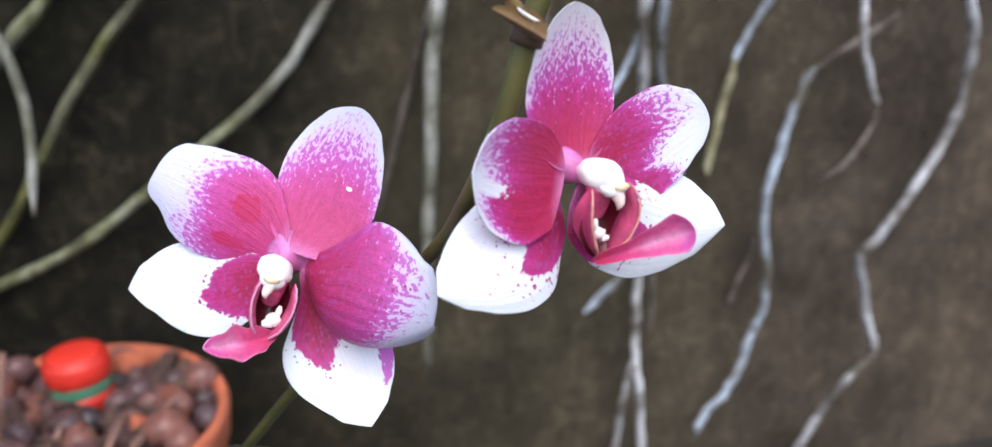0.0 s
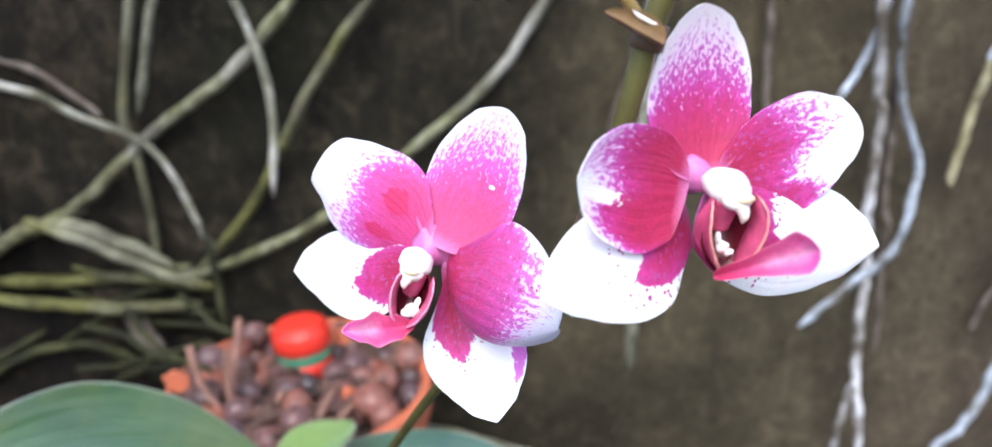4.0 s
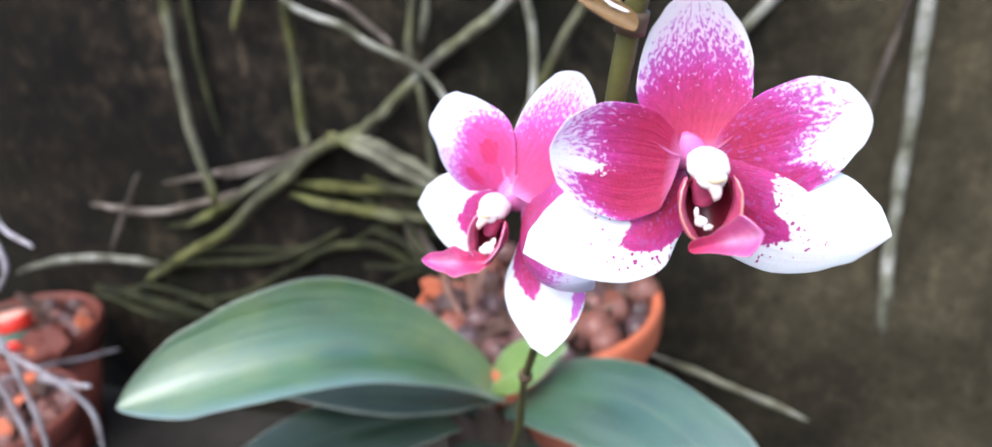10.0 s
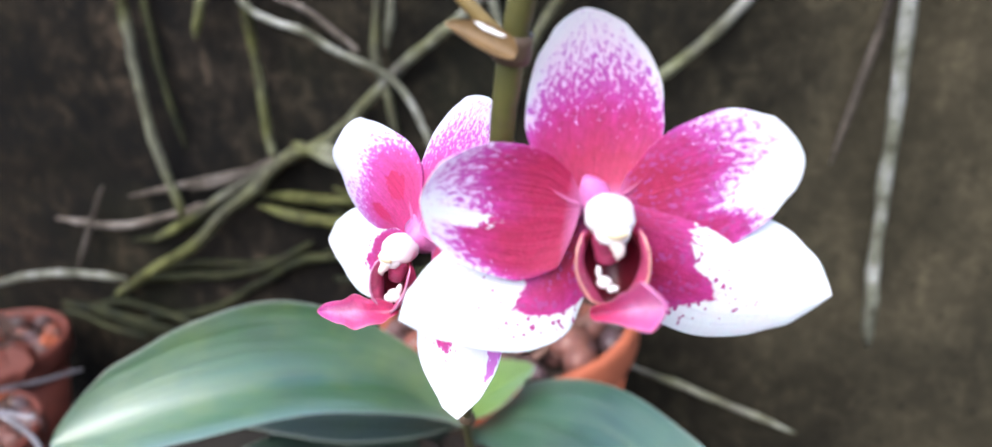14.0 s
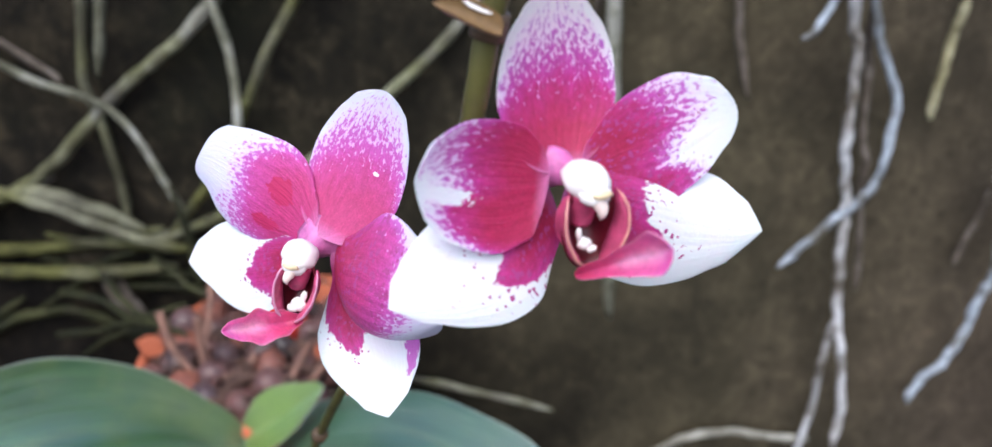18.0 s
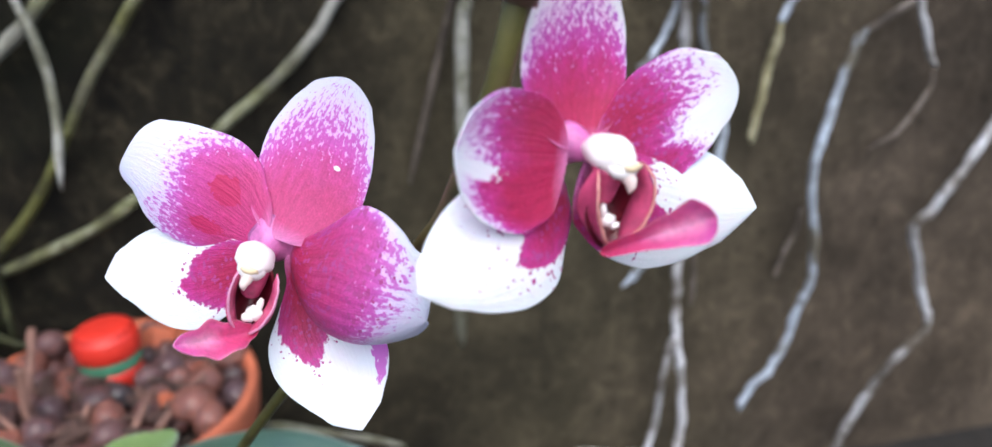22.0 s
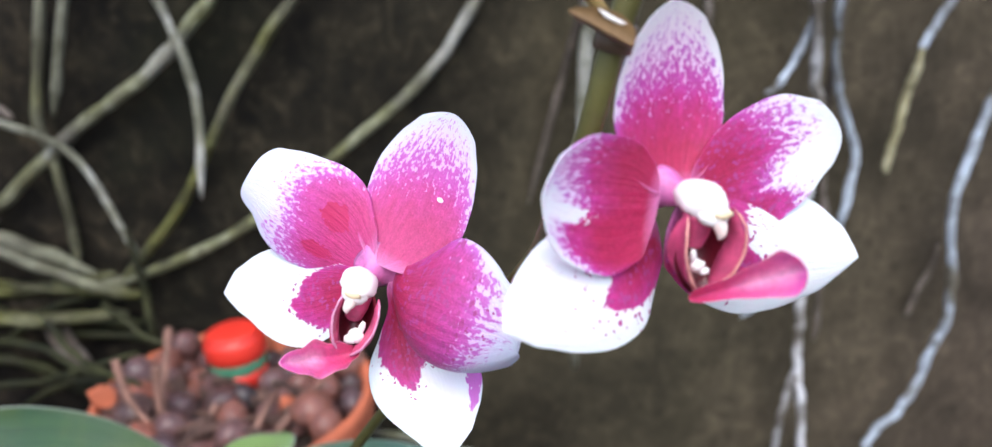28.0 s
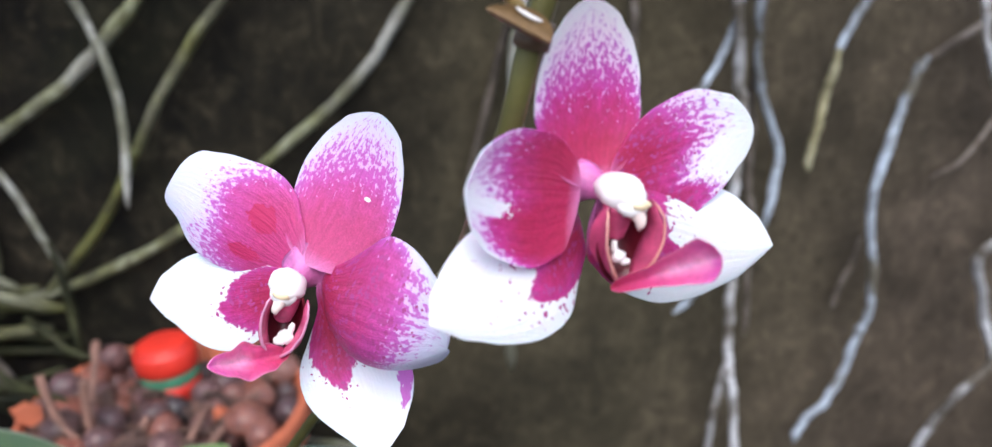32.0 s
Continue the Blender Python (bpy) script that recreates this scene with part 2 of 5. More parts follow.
def petal_material(name, solid, reach, rag=0.05, fleck=1.0, tip=(0.74, 0.74, 0.80), heart=(0.36, 0.018, 0.080), blush=(0.46, 0.040, 0.26), haze=(0.66, 0.32, 0.66), patches=(), dots=0.0, sharp=False, long=30.0, wide=22.0, seed=0.0, core=0.9):
    """A petal stained crimson from its foot. solid and reach: how far along it, at places across it from 0 to 1, the full stain and its last
    flecks go; between the two the stain breaks up into flecks on white. patches: (u, v, long, wide, colour)."""
    m, nt, b = material(name, 0.48, spec=0.35)
    uv = nt.nodes.new("ShaderNodeTexCoord")
    sep = nt.nodes.new("ShaderNodeSeparateXYZ")
    nt.links.new(uv.outputs["UV"], sep.inputs[0])
    u, across = sep.outputs[0], sep.outputs[1]
    v = math_node(nt, "SUBTRACT", across, 0.5)

    def grain(scale_u, scale_v, detail, rough=0.55, distort=0.0):
        mp = nt.nodes.new("ShaderNodeMapping")
        mp.inputs["Scale"].default_value = (long * scale_u, wide * scale_v, 1.0)
        mp.inputs["Location"].default_value = (seed * 3.7, seed * 1.9, seed)
        nt.links.new(uv.outputs["UV"], mp.inputs[0])
        n = node(nt, "ShaderNodeTexNoise", Scale=1.0, Detail=detail, Roughness=rough, Distortion=distort)
        nt.links.new(mp.outputs[0], n.inputs["Vector"])
        return n.outputs[0]

    def centred(n, amount):
        return math_node(nt, "MULTIPLY", math_node(nt, "SUBTRACT", n, 0.5), amount)

    broad = grain(0.22, 0.30, 3.0)
    ragged = grain(0.55, 0.8, 4.0, 0.6)
    spots = grain(0.8, 1.35, 2.0, 0.5, 0.3)
    fine = grain(2.4, 3.4, 2.0)
    first = ramp(nt, across, *solid)
    last = ramp(nt, across, *reach)
    lead = math_node(nt, "SUBTRACT", u, first)
    lead = math_node(nt, "ADD", lead, centred(ragged, rag * 4))
    lead = math_node(nt, "ADD", lead, centred(broad, rag * 2))
    span = math_node(nt, "MAXIMUM", math_node(nt, "SUBTRACT", last, first), 0.012)
    d = math_node(nt, "DIVIDE", lead, span)
    # the stain itself, from its heart to its edge
    inner = ramp(nt, math_node(nt, "ADD", math_node(nt, "ADD", lead, centred(broad, 0.2)), 0.5), (0.5 - 0.32 * core, heart), (0.5 - 0.10 * core, tuple(0.55 * p + 0.45 * q for p, q in zip(heart, blush))), (0.52, blush))
    stain = mix(nt, ramp(nt, u, (0.0, 0.75), (0.10, 0.0)), inner, (0.60, 0.20, 0.45))
    stain = mix(nt, 0.35, stain, ramp(nt, grain(0.10, 1.8, 4.0, 0.65, 0.6), (0.32, 0.72), (0.68, 1.22)), "MULTIPLY")
    stain = mix(nt, 0.6, stain, ramp(nt, fine, (0.3, 0.74), (0.7, 1.26)), "MULTIPLY")
    stain = mix(nt, 0.8, stain, ramp(nt, ragged, (0.3, 0.82), (0.7, 1.14)), "MULTIPLY")
    if sharp:
        white = ramp(nt, math_node(nt, "ADD", lead, 0.5), (0.494, 0.0), (0.512, 1.0))
        pale, ink = tip, stain
    else:
        mark = math_node(nt, "ADD", math_node(nt, "MULTIPLY", d, 0.62), centred(spots, 2.6 * fleck))
        mark = math_node(nt, "ADD", mark, centred(fine, 0.9 * fleck))
        white = ramp(nt, math_node(nt, "MULTIPLY", math_node(nt, "ADD", mark, 1.0), 0.5), (0.60, 0.0), (0.70, 1.0))
        e = math_node(nt, "MULTIPLY", math_node(nt, "ADD", d, 1.0), 0.4, True)
        pale = ramp(nt, e, (0.36, haze), (0.58, tuple(0.45 * p + 0.55 * q for p, q in zip(haze, tip))), (0.86, tip))
        ink = mix(nt, ramp(nt, e, (0.36, 0.0), (0.72, 1.0)), stain, (0.47, 0.15, 0.53))
    col = mix(nt, white, ink, pale)
    for pu, pv, pl, pw, colour in patches:
        du = math_node(nt, "DIVIDE", math_node(nt, "SUBTRACT", u, pu), pl)
        dv = math_node(nt, "DIVIDE", math_node(nt, "SUBTRACT", v, pv), pw)
        r = math_node(nt, "ADD", math_node(nt, "MULTIPLY", du, du), math_node(nt, "MULTIPLY", dv, dv))
        k = 2.6 if pl > 0.05 else 0.3
        r = math_node(nt, "ADD", r, math_node(nt, "ADD", centred(ragged, k), centred(spots, k * 0.6)))
        col = mix(nt, ramp(nt, r, (0.84, 1.0), (1.0, 0.0)), col, colour)
    if dots:
        mp = nt.nodes.new("ShaderNodeMapping")
        mp.inputs["Scale"].default_value = (long, wide, 1.0)
        nt.links.new(uv.outputs["UV"], mp.inputs[0])
        vor = node(nt, "ShaderNodeTexVoronoi", Scale=0.95)
        nt.links.new(mp.outputs[0], vor.inputs["Vector"])
        near = ramp(nt, lead, (0.0, 1.0), (dots, 0.0))
        some = ramp(nt, grain(0.30, 0.35, 2.0), (0.36, 0.0), (0.50, 1.0))
        size = math_node(nt, "MULTIPLY", math_node(nt, "MULTIPLY", near, some), 0.46)
        size = math_node(nt, "MULTIPLY", size, ramp(nt, spots, (0.35, 0.35), (0.65, 1.25)))
        col = mix(nt, math_node(nt, "LESS_THAN", vor.outputs["Distance"], size), col, (0.36, 0.055, 0.22))
    nt.links.new(col, b.inputs["Base Color"])
    relief = math_node(nt, "ADD", math_node(nt, "MULTIPLY", fine, 0.5), ragged)
    bump(nt, b, math_node(nt, "ADD", relief, math_node(nt, "MULTIPLY", grain(0.06, 1.1, 3.0), 1.6)), 0.26, 0.0007)
    b.inputs["Subsurface Weight"].default_value = 0.4
    b.inputs["Subsurface Radius"].default_value = (1.0, 0.6, 0.7)
    b.inputs["Subsurface Scale"].default_value = 0.0025
    return m


def plain(name, colour, rough=0.5, scale=60.0, amount=0.25, height=0.2, coat=0.0, vary=0.0, dist=0.001):
    m, nt, b = material(name, rough)
    n = noise_of(nt, scale, 4, 0.6)
    col = mix(nt, 1.0, colour, ramp(nt, n, (0.25, 1.0 - amount), (0.75, 1.0 + amount)), "MULTIPLY")
    if vary:
        col = by_object(nt, col, vary)
    nt.links.new(col, b.inputs["Base Color"])
    b.inputs["Coat Weight"].default_value = coat
    bump(nt, b, n, height, dist)
    return m


def leaf_material(name, a, c, rough, gloss=2.0, spot=(0.10, 0.16, 0.02), bloom=1.0):
    m, nt, b = material(name, rough, spec=0.6)
    uv = nt.nodes.new("ShaderNodeTexCoord")
    mp = nt.nodes.new("ShaderNodeMapping")
    mp.inputs["Scale"].default_value = (1.5, 22, 1)
    nt.links.new(uv.outputs["UV"], mp.inputs[0])
    n = node(nt, "ShaderNodeTexNoise", Scale=2.0, Detail=5.0)
    nt.links.new(mp.outputs[0], n.inputs["Vector"])
    col = mix(nt, ramp(nt, n.outputs[0], (0.35, 0.0), (0.65, 1.0)), a, c)
    patch = noise_of(nt, 30, 5, 0.6)
    col = mix(nt, ramp(nt, patch, (0.46, 0.0), (0.66, 0.75)), col, spot)
    col = mix(nt, ramp(nt, noise_of(nt, 18, 4), (0.3, 0.5), (0.5, 0.0)), col, tuple(v * 0.45 for v in a))
    sides = nt.nodes.new("ShaderNodeSeparateXYZ")
    nt.links.new(uv.outputs["UV"], sides.inputs[0])
    margin = math_node(nt, "ABSOLUTE", math_node(nt, "SUBTRACT", sides.outputs[1], 0.5))
    col = mix(nt, ramp(nt, margin, (0.490, 0.0), (0.497, 0.8)), col, (0.42, 0.46, 0.36))
    nt.links.new(col, b.inputs["Base Color"])
    streak = node(nt, "ShaderNodeMapping")
    streak.inputs["Scale"].default_value = (2.0, 9, 1)
    nt.links.new(uv.outputs["UV"], streak.inputs[0])
    sn = node(nt, "ShaderNodeTexNoise", Scale=1.6, Detail=3.0)
    nt.links.new(streak.outputs[0], sn.inputs["Vector"])
    nt.links.new(ramp(nt, sn.outputs[0], (0.35, 0.28), (0.65, 0.62)), b.inputs["Coat Roughness"])
    axes = nt.nodes.new("ShaderNodeSeparateXYZ")
    nt.links.new(uv.outputs["UV"], axes.inputs[0])
    # blue-tinted sheen, stronger towards the tip, stands in for reflected sky; bloom scales it
    sky_sheen = math_node(nt, "ADD", axes.outputs[0], math_node(nt, "MULTIPLY", math_node(nt, "SUBTRACT", sn.outputs[0], 0.5), 0.9))
    nt.links.new(ramp(nt, sky_sheen, (0.32, 0.10 * bloom), (0.55, 0.50 * bloom), (0.80, 1.0 * bloom)), b.inputs["Sheen Weight"])
    b.inputs["Sheen Roughness"].default_value = 0.36
    b.inputs["Sheen Tint"].default_value = (0.52, 0.76, 1.0, 1)
    b.inputs["Coat Weight"].default_value = 1.0
    b.inputs["Coat IOR"].default_value = gloss
    bump(nt, b, math_node(nt, "ADD", n.outputs[0], math_node(nt, "ADD", math_node(nt, "MULTIPLY", sn.outputs[0], 2.0), math_node(nt, "MULTIPLY", noise_of(nt, 700, 3), 0.25))), 0.6, 0.002)
    return m


MAT_WALL = wall_material()
MAT_GROUND = plain("damp_ground", (0.016, 0.0135, 0.010), 0.95, 25, 0.5, 0.6, dist=0.01)
MAT_LEAF = leaf_material("orchid_leaf", (0.022, 0.090, 0.016), (0.042, 0.125, 0.020), 0.42, 2.35, (0.10, 0.165, 0.015))
MAT_LEAF_BLUE = leaf_material("orchid_leaf_blue", (0.016, 0.066, 0.032), (0.036, 0.105, 0.048), 0.4, 2.2, (0.04, 0.11, 0.04))
# orchid leaf with the shade under the upper leaves put into its green
MAT_LEAF_SHADED = leaf_material("orchid_leaf_shaded", (0.006, 0.022, 0.011), (0.012, 0.036, 0.016), 0.45, 1.45, (0.016, 0.04, 0.012), 0.2)
MAT_LEAF_NEW = leaf_material("orchid_leaf_new", (0.10, 0.20, 0.018), (0.16, 0.27, 0.03), 0.45)
MAT_STEM = plain("flower_spike", (0.082, 0.076, 0.020), 0.45, 120, 0.4)
MAT_STEM_DARK = plain("spike_node", (0.09, 0.055, 0.03), 0.55, 200, 0.3)
MAT_SHADE_SHEATH = plain("leaf_sheath", (0.022, 0.013, 0.008), 0.6, 140, 0.4)
MAT_BRACT = plain("bract", (0.175, 0.105, 0.042), 0.55, 260, 0.4)
MAT_PEDICEL = plain("pedicel_pink", (0.24, 0.165, 0.055), 0.5, 200, 0.25)
MAT_CLAY = plain("terracotta", (0.43, 0.115, 0.052), 0.75, 40, 0.32, 0.3, vary=0.1)
# terracotta darkened so its colour carries the shade on the further pots and shards
MAT_CLAY_SHADED = plain("shaded_terracotta", (0.14, 0.035, 0.022), 0.65, 40, 0.4, 0.3, vary=0.1)
MAT_COLUMN = plain("column_white", (0.86, 0.84, 0.82), 0.45, 300, 0.03, 0.1)
MAT_YELLOW = plain("anther_yellow", (0.80, 0.66, 0.42), 0.45, 300, 0.1, 0.1)
def lip_material():
    """Crimson at its foot, rose along it, with a pale lilac rim."""
    m, nt, b = material("lip_rose", 0.28, spec=0.5)
    uv = nt.nodes.new("ShaderNodeTexCoord")
    sep = nt.nodes.new("ShaderNodeSeparateXYZ")
    nt.links.new(uv.outputs["UV"], sep.inputs[0])
    n = noise_of(nt, 240, 3, 0.6)
    along = math_node(nt, "ADD", sep.outputs[0], math_node(nt, "MULTIPLY", math_node(nt, "SUBTRACT", n, 0.5), 0.3))
    col = ramp(nt, along, (0.05, (0.42, 0.030, 0.10)), (0.35, (0.54, 0.060, 0.19)), (0.75, (0.60, 0.11, 0.30)), (0.97, (0.58, 0.09, 0.36)))
    rim = math_node(nt, "ABSOLUTE", math_node(nt, "SUBTRACT", sep.outputs[1], 0.5))
    bloom = math_node(nt, "MULTIPLY", ramp(nt, along, (0.35, 0.0), (0.62, 1.0), (0.84, 0.8), (0.97, 0.0)), ramp(nt, rim, (0.05, 1.0), (0.30, 0.0)))
    col = mix(nt, math_node(nt, "MULTIPLY", bloom, 0.65), col, (0.76, 0.40, 0.58))
    col = mix(nt, ramp(nt, rim, (0.43, 0.0), (0.5, 0.5)), col, (0.78, 0.36, 0.50))
    col = mix(nt, 0.5, col, ramp(nt, noise_of(nt, 900, 3), (0.3, 0.7), (0.7, 1.25)), "MULTIPLY")
    nt.links.new(col, b.inputs["Base Color"])
    b.inputs["Subsurface Weight"].default_value, b.inputs["Subsurface Scale"].default_value = 0.3, 0.002
    bump(nt, b, n, 0.25, 0.0006)
    return m


MAT_LIP = lip_material()
MAT_BEAK = plain("beak_cream", (0.80, 0.66, 0.60), 0.45, 300, 0.12, 0.1)
MAT_HOOD = plain("column_foot", (0.54, 0.15, 0.38), 0.45, 320, 0.4, 0.2)
MAT_LOBE = plain("lip_lobe", (0.50, 0.07, 0.17), 0.4, 330, 0.4, 0.2)
MAT_LOBE_RIM = plain("lip_lobe_rim", (0.68, 0.31, 0.27), 0.45, 330, 0.25, 0.2)
MAT_LOBE_PALE = plain("lip_lobe_pale", (0.66, 0.30, 0.46), 0.45, 330, 0.25, 0.2)
MAT_THROAT = plain("throat_maroon", (0.11, 0.005, 0.014), 0.35, 300, 0.4, 0.2)
MAT_RED = plain("red_plastic", (0.60, 0.032, 0.018), 0.38, 40, 0.12, 0.05)
MAT_GREENBAND = plain("green_band", (0.07, 0.23, 0.13), 0.45, 60, 0.15, 0.05)
MAT_TEAL = plain("teal_band", (0.01, 0.20, 0.15), 0.45, 60, 0.15, 0.05)
MAT_PINKCAP = plain("faded_cap", (0.75, 0.36, 0.28), 0.45, 60, 0.15, 0.05)
MAT_BARK = plain("bark_chip", (0.115, 0.062, 0.044), 0.85, 3.0, 0.6, 0.6, vary=0.9, dist=0.1)
MAT_MIX = plain("potting_mix", (0.030, 0.021, 0.016), 0.95, 160, 0.6, 0.8, dist=0.004)
def pebble_material():
    m, nt, b = material("clay_pebble", 0.30, spec=0.6)
    o = nt.nodes.new("ShaderNodeObjectInfo")
    col = ramp(nt, o.outputs["Random"], (0.0, (0.030, 0.018, 0.018)), (0.25, (0.17, 0.066, 0.052)), (0.5, (0.085, 0.046, 0.050)), (0.75, (0.22, 0.085, 0.060)), (1.0, (0.32, 0.085, 0.040)))
    n = noise_of(nt, 2.2, 5, 0.65)
    col = mix(nt, 0.9, col, ramp(nt, n, (0.3, 0.55), (0.7, 1.4)), "MULTIPLY")
    nt.links.new(col, b.inputs["Base Color"])
    b.inputs["Coat Weight"].default_value, b.inputs["Coat Roughness"].default_value = 0.7, 0.22
    bump(nt, b, noise_of(nt, 6, 4), 0.5, 0.08)
    return m


MAT_TWIG = plain("twig", (0.20, 0.105, 0.075), 0.8, 90, 0.4, 0.5)
MAT_BALL = pebble_material()
MAT_THIN = root_material("dry_thin_root", (0.20, 0.175, 0.18), (0.34, 0.31, 0.325), (0.48, 0.46, 0.48))


# ---- mesh helpers ----
def bm_object(name, bm, mat, smooth=True):
    me = bpy.data.meshes.new(name)
    bm.normal_update()
    bm.to_mesh(me)
    bm.free()
    for p in me.polygons:
        p.use_smooth = smooth
    for one in mat if isinstance(mat, (list, tuple)) else (mat,):
        me.materials.append(one)
    return new(name, me)


def part(name, bm, mat, parent, label="", smooth=True):
    """Links a bmesh, given in world coordinates, as one mesh under its thing or part."""
    ob = bm_object(name, bm, mat, smooth)
    ob.parent = parent
    chain, base = parent, Matrix()
    while chain:
        base = chain.matrix_basis @ base
        chain = chain.parent
    ob.data.transform(base.inverted())
    if label:
        tagged(ob, label)
    return ob


def spline(points, steps):
    """Catmull-Rom through the points."""
    pts = [Vector(p) for p in points]
    pts = [2 * pts[0] - pts[1]] + pts + [2 * pts[-1] - pts[-2]]
    out = []
    for i in range(1, len(pts) - 2):
        a, b, c, d = pts[i - 1 : i + 3]
        for k in range(steps):
            t = k / steps
            out.append(0.5 * ((2 * b) + (c - a) * t + (2 * a - 5 * b + 4 * c - d) * t * t + (3 * b - a - 3 * c + d) * t**3))
    out.append(pts[-2])
    return out


def tube(points, radius, sides=10, steps=6, wobble=0.0, seed=0, taper=(1.0, 1.0), round_tip=True, head=False, bm=None):
    bm = bm or bmesh.new()
    path = spline(points, steps)
    rnd = random.Random(seed)
    up = Vector((0.13, -0.9, 0.4)).normalized()
    rings, n = [], len(path)
    off = rnd.uniform(0, 50)
    for i, p in enumerate(path):
        d = (path[min(i + 1, n - 1)] - path[max(i - 1, 0)]).normalized()
        x = d.cross(up).normalized()
        y = d.cross(x)
        f = i / (n - 1)
        g = min(f * (len(taper) - 1), len(taper) - 1.0001)
        r = radius * (taper[int(g)] + (taper[int(g) + 1] - taper[int(g)]) * (g % 1))
        if head:
            r *= min(1.0, 0.35 + i / 9.0)
        if round_tip:
            r *= min(1.0, ((n - 1 - i) / 3.0 + 0.12) ** 0.6)
        if wobble:
            r *= 1 + wobble * noise.noise(Vector((off, i * 0.45, 3.1)))
            p = p + Vector((noise.noise(Vector((off, i * 0.3, 9))), noise.noise(Vector((off, i * 0.3, 19))) * 0.3, noise.noise(Vector((off, i * 0.3, 29))))) * radius * wobble * 1.6
        ring = []
        for k in range(sides):
            a = 2 * math.pi * k / sides
            rr = r * (1 + wobble * 0.5 * noise.noise(Vector((math.cos(a) * 1.2 + off, math.sin(a) * 1.2, i * 0.5))))
            ring.append(bm.verts.new(p + (x * math.cos(a) + y * math.sin(a)) * rr))
        rings.append(ring)
    for a, b in zip(rings, rings[1:]):
        for k in range(sides):
            bm.faces.new((a[k], a[(k + 1) % sides], b[(k + 1) % sides], b[k]))
    bm.faces.new(rings[0][::-1])
    bm.faces.new(rings[-1])
    return bm


def blob(centre, radii, seed=0, rough=0.0, turn=None, sub=3, bm=None, freq=2.0):
    bm = bm or bmesh.new()
    made = bmesh.ops.create_icosphere(bm, subdivisions=sub, radius=1.0)["verts"]
    m = Matrix.Translation(centre) @ (turn or Matrix()) @ Matrix.Diagonal((*radii, 1))
    for v in made:
        k = 1 + rough * noise.noise(v.co * freq + Vector((seed * 7.3, seed, 0)))
        v.co = m @ (v.co * k)
    return bm


def lathe(profile, centre, segs=64, bm=None, wob=0.0):
    """A turned shape from (radius, height) pairs."""
    bm = bm or bmesh.new()
    rings = []
    for r, z in profile:
        rings.append([bm.verts.new((centre[0] + r * math.cos(2 * math.pi * k / segs) * (1 + wob * noise.noise(Vector((k * 0.2, z * 30, 1)))),
                                    centre[1] + r * math.sin(2 * math.pi * k / segs), centre[2] + z)) for k in range(segs)])
    for a, b in zip(rings, rings[1:]):
        for k in range(segs):
            bm.faces.new((a[k], a[(k + 1) % segs], b[(k + 1) % segs], b[k]))
    if profile[0][0] > 1e-5:
        bm.faces.new(rings[0][::-1])
    if profile[-1][0] > 1e-5:
        bm.faces.new(rings[-1])
    return bm


def eased(values, x):
    """A smooth curve through values at even steps of x from 0 to 1."""
    f = max(0.0, min(0.99999, x)) * (len(values) - 1)
    i = int(f)
    t = f - i
    p = [values[max(0, min(len(values) - 1, i + k))] for k in (-1, 0, 1, 2)]
    return 0.5 * (2 * p[1] + (p[2] - p[0]) * t + (2 * p[0] - 5 * p[1] + 4 * p[2] - p[3]) * t * t + (3 * p[1] - p[0] - 3 * p[2] + p[3]) * t**3)


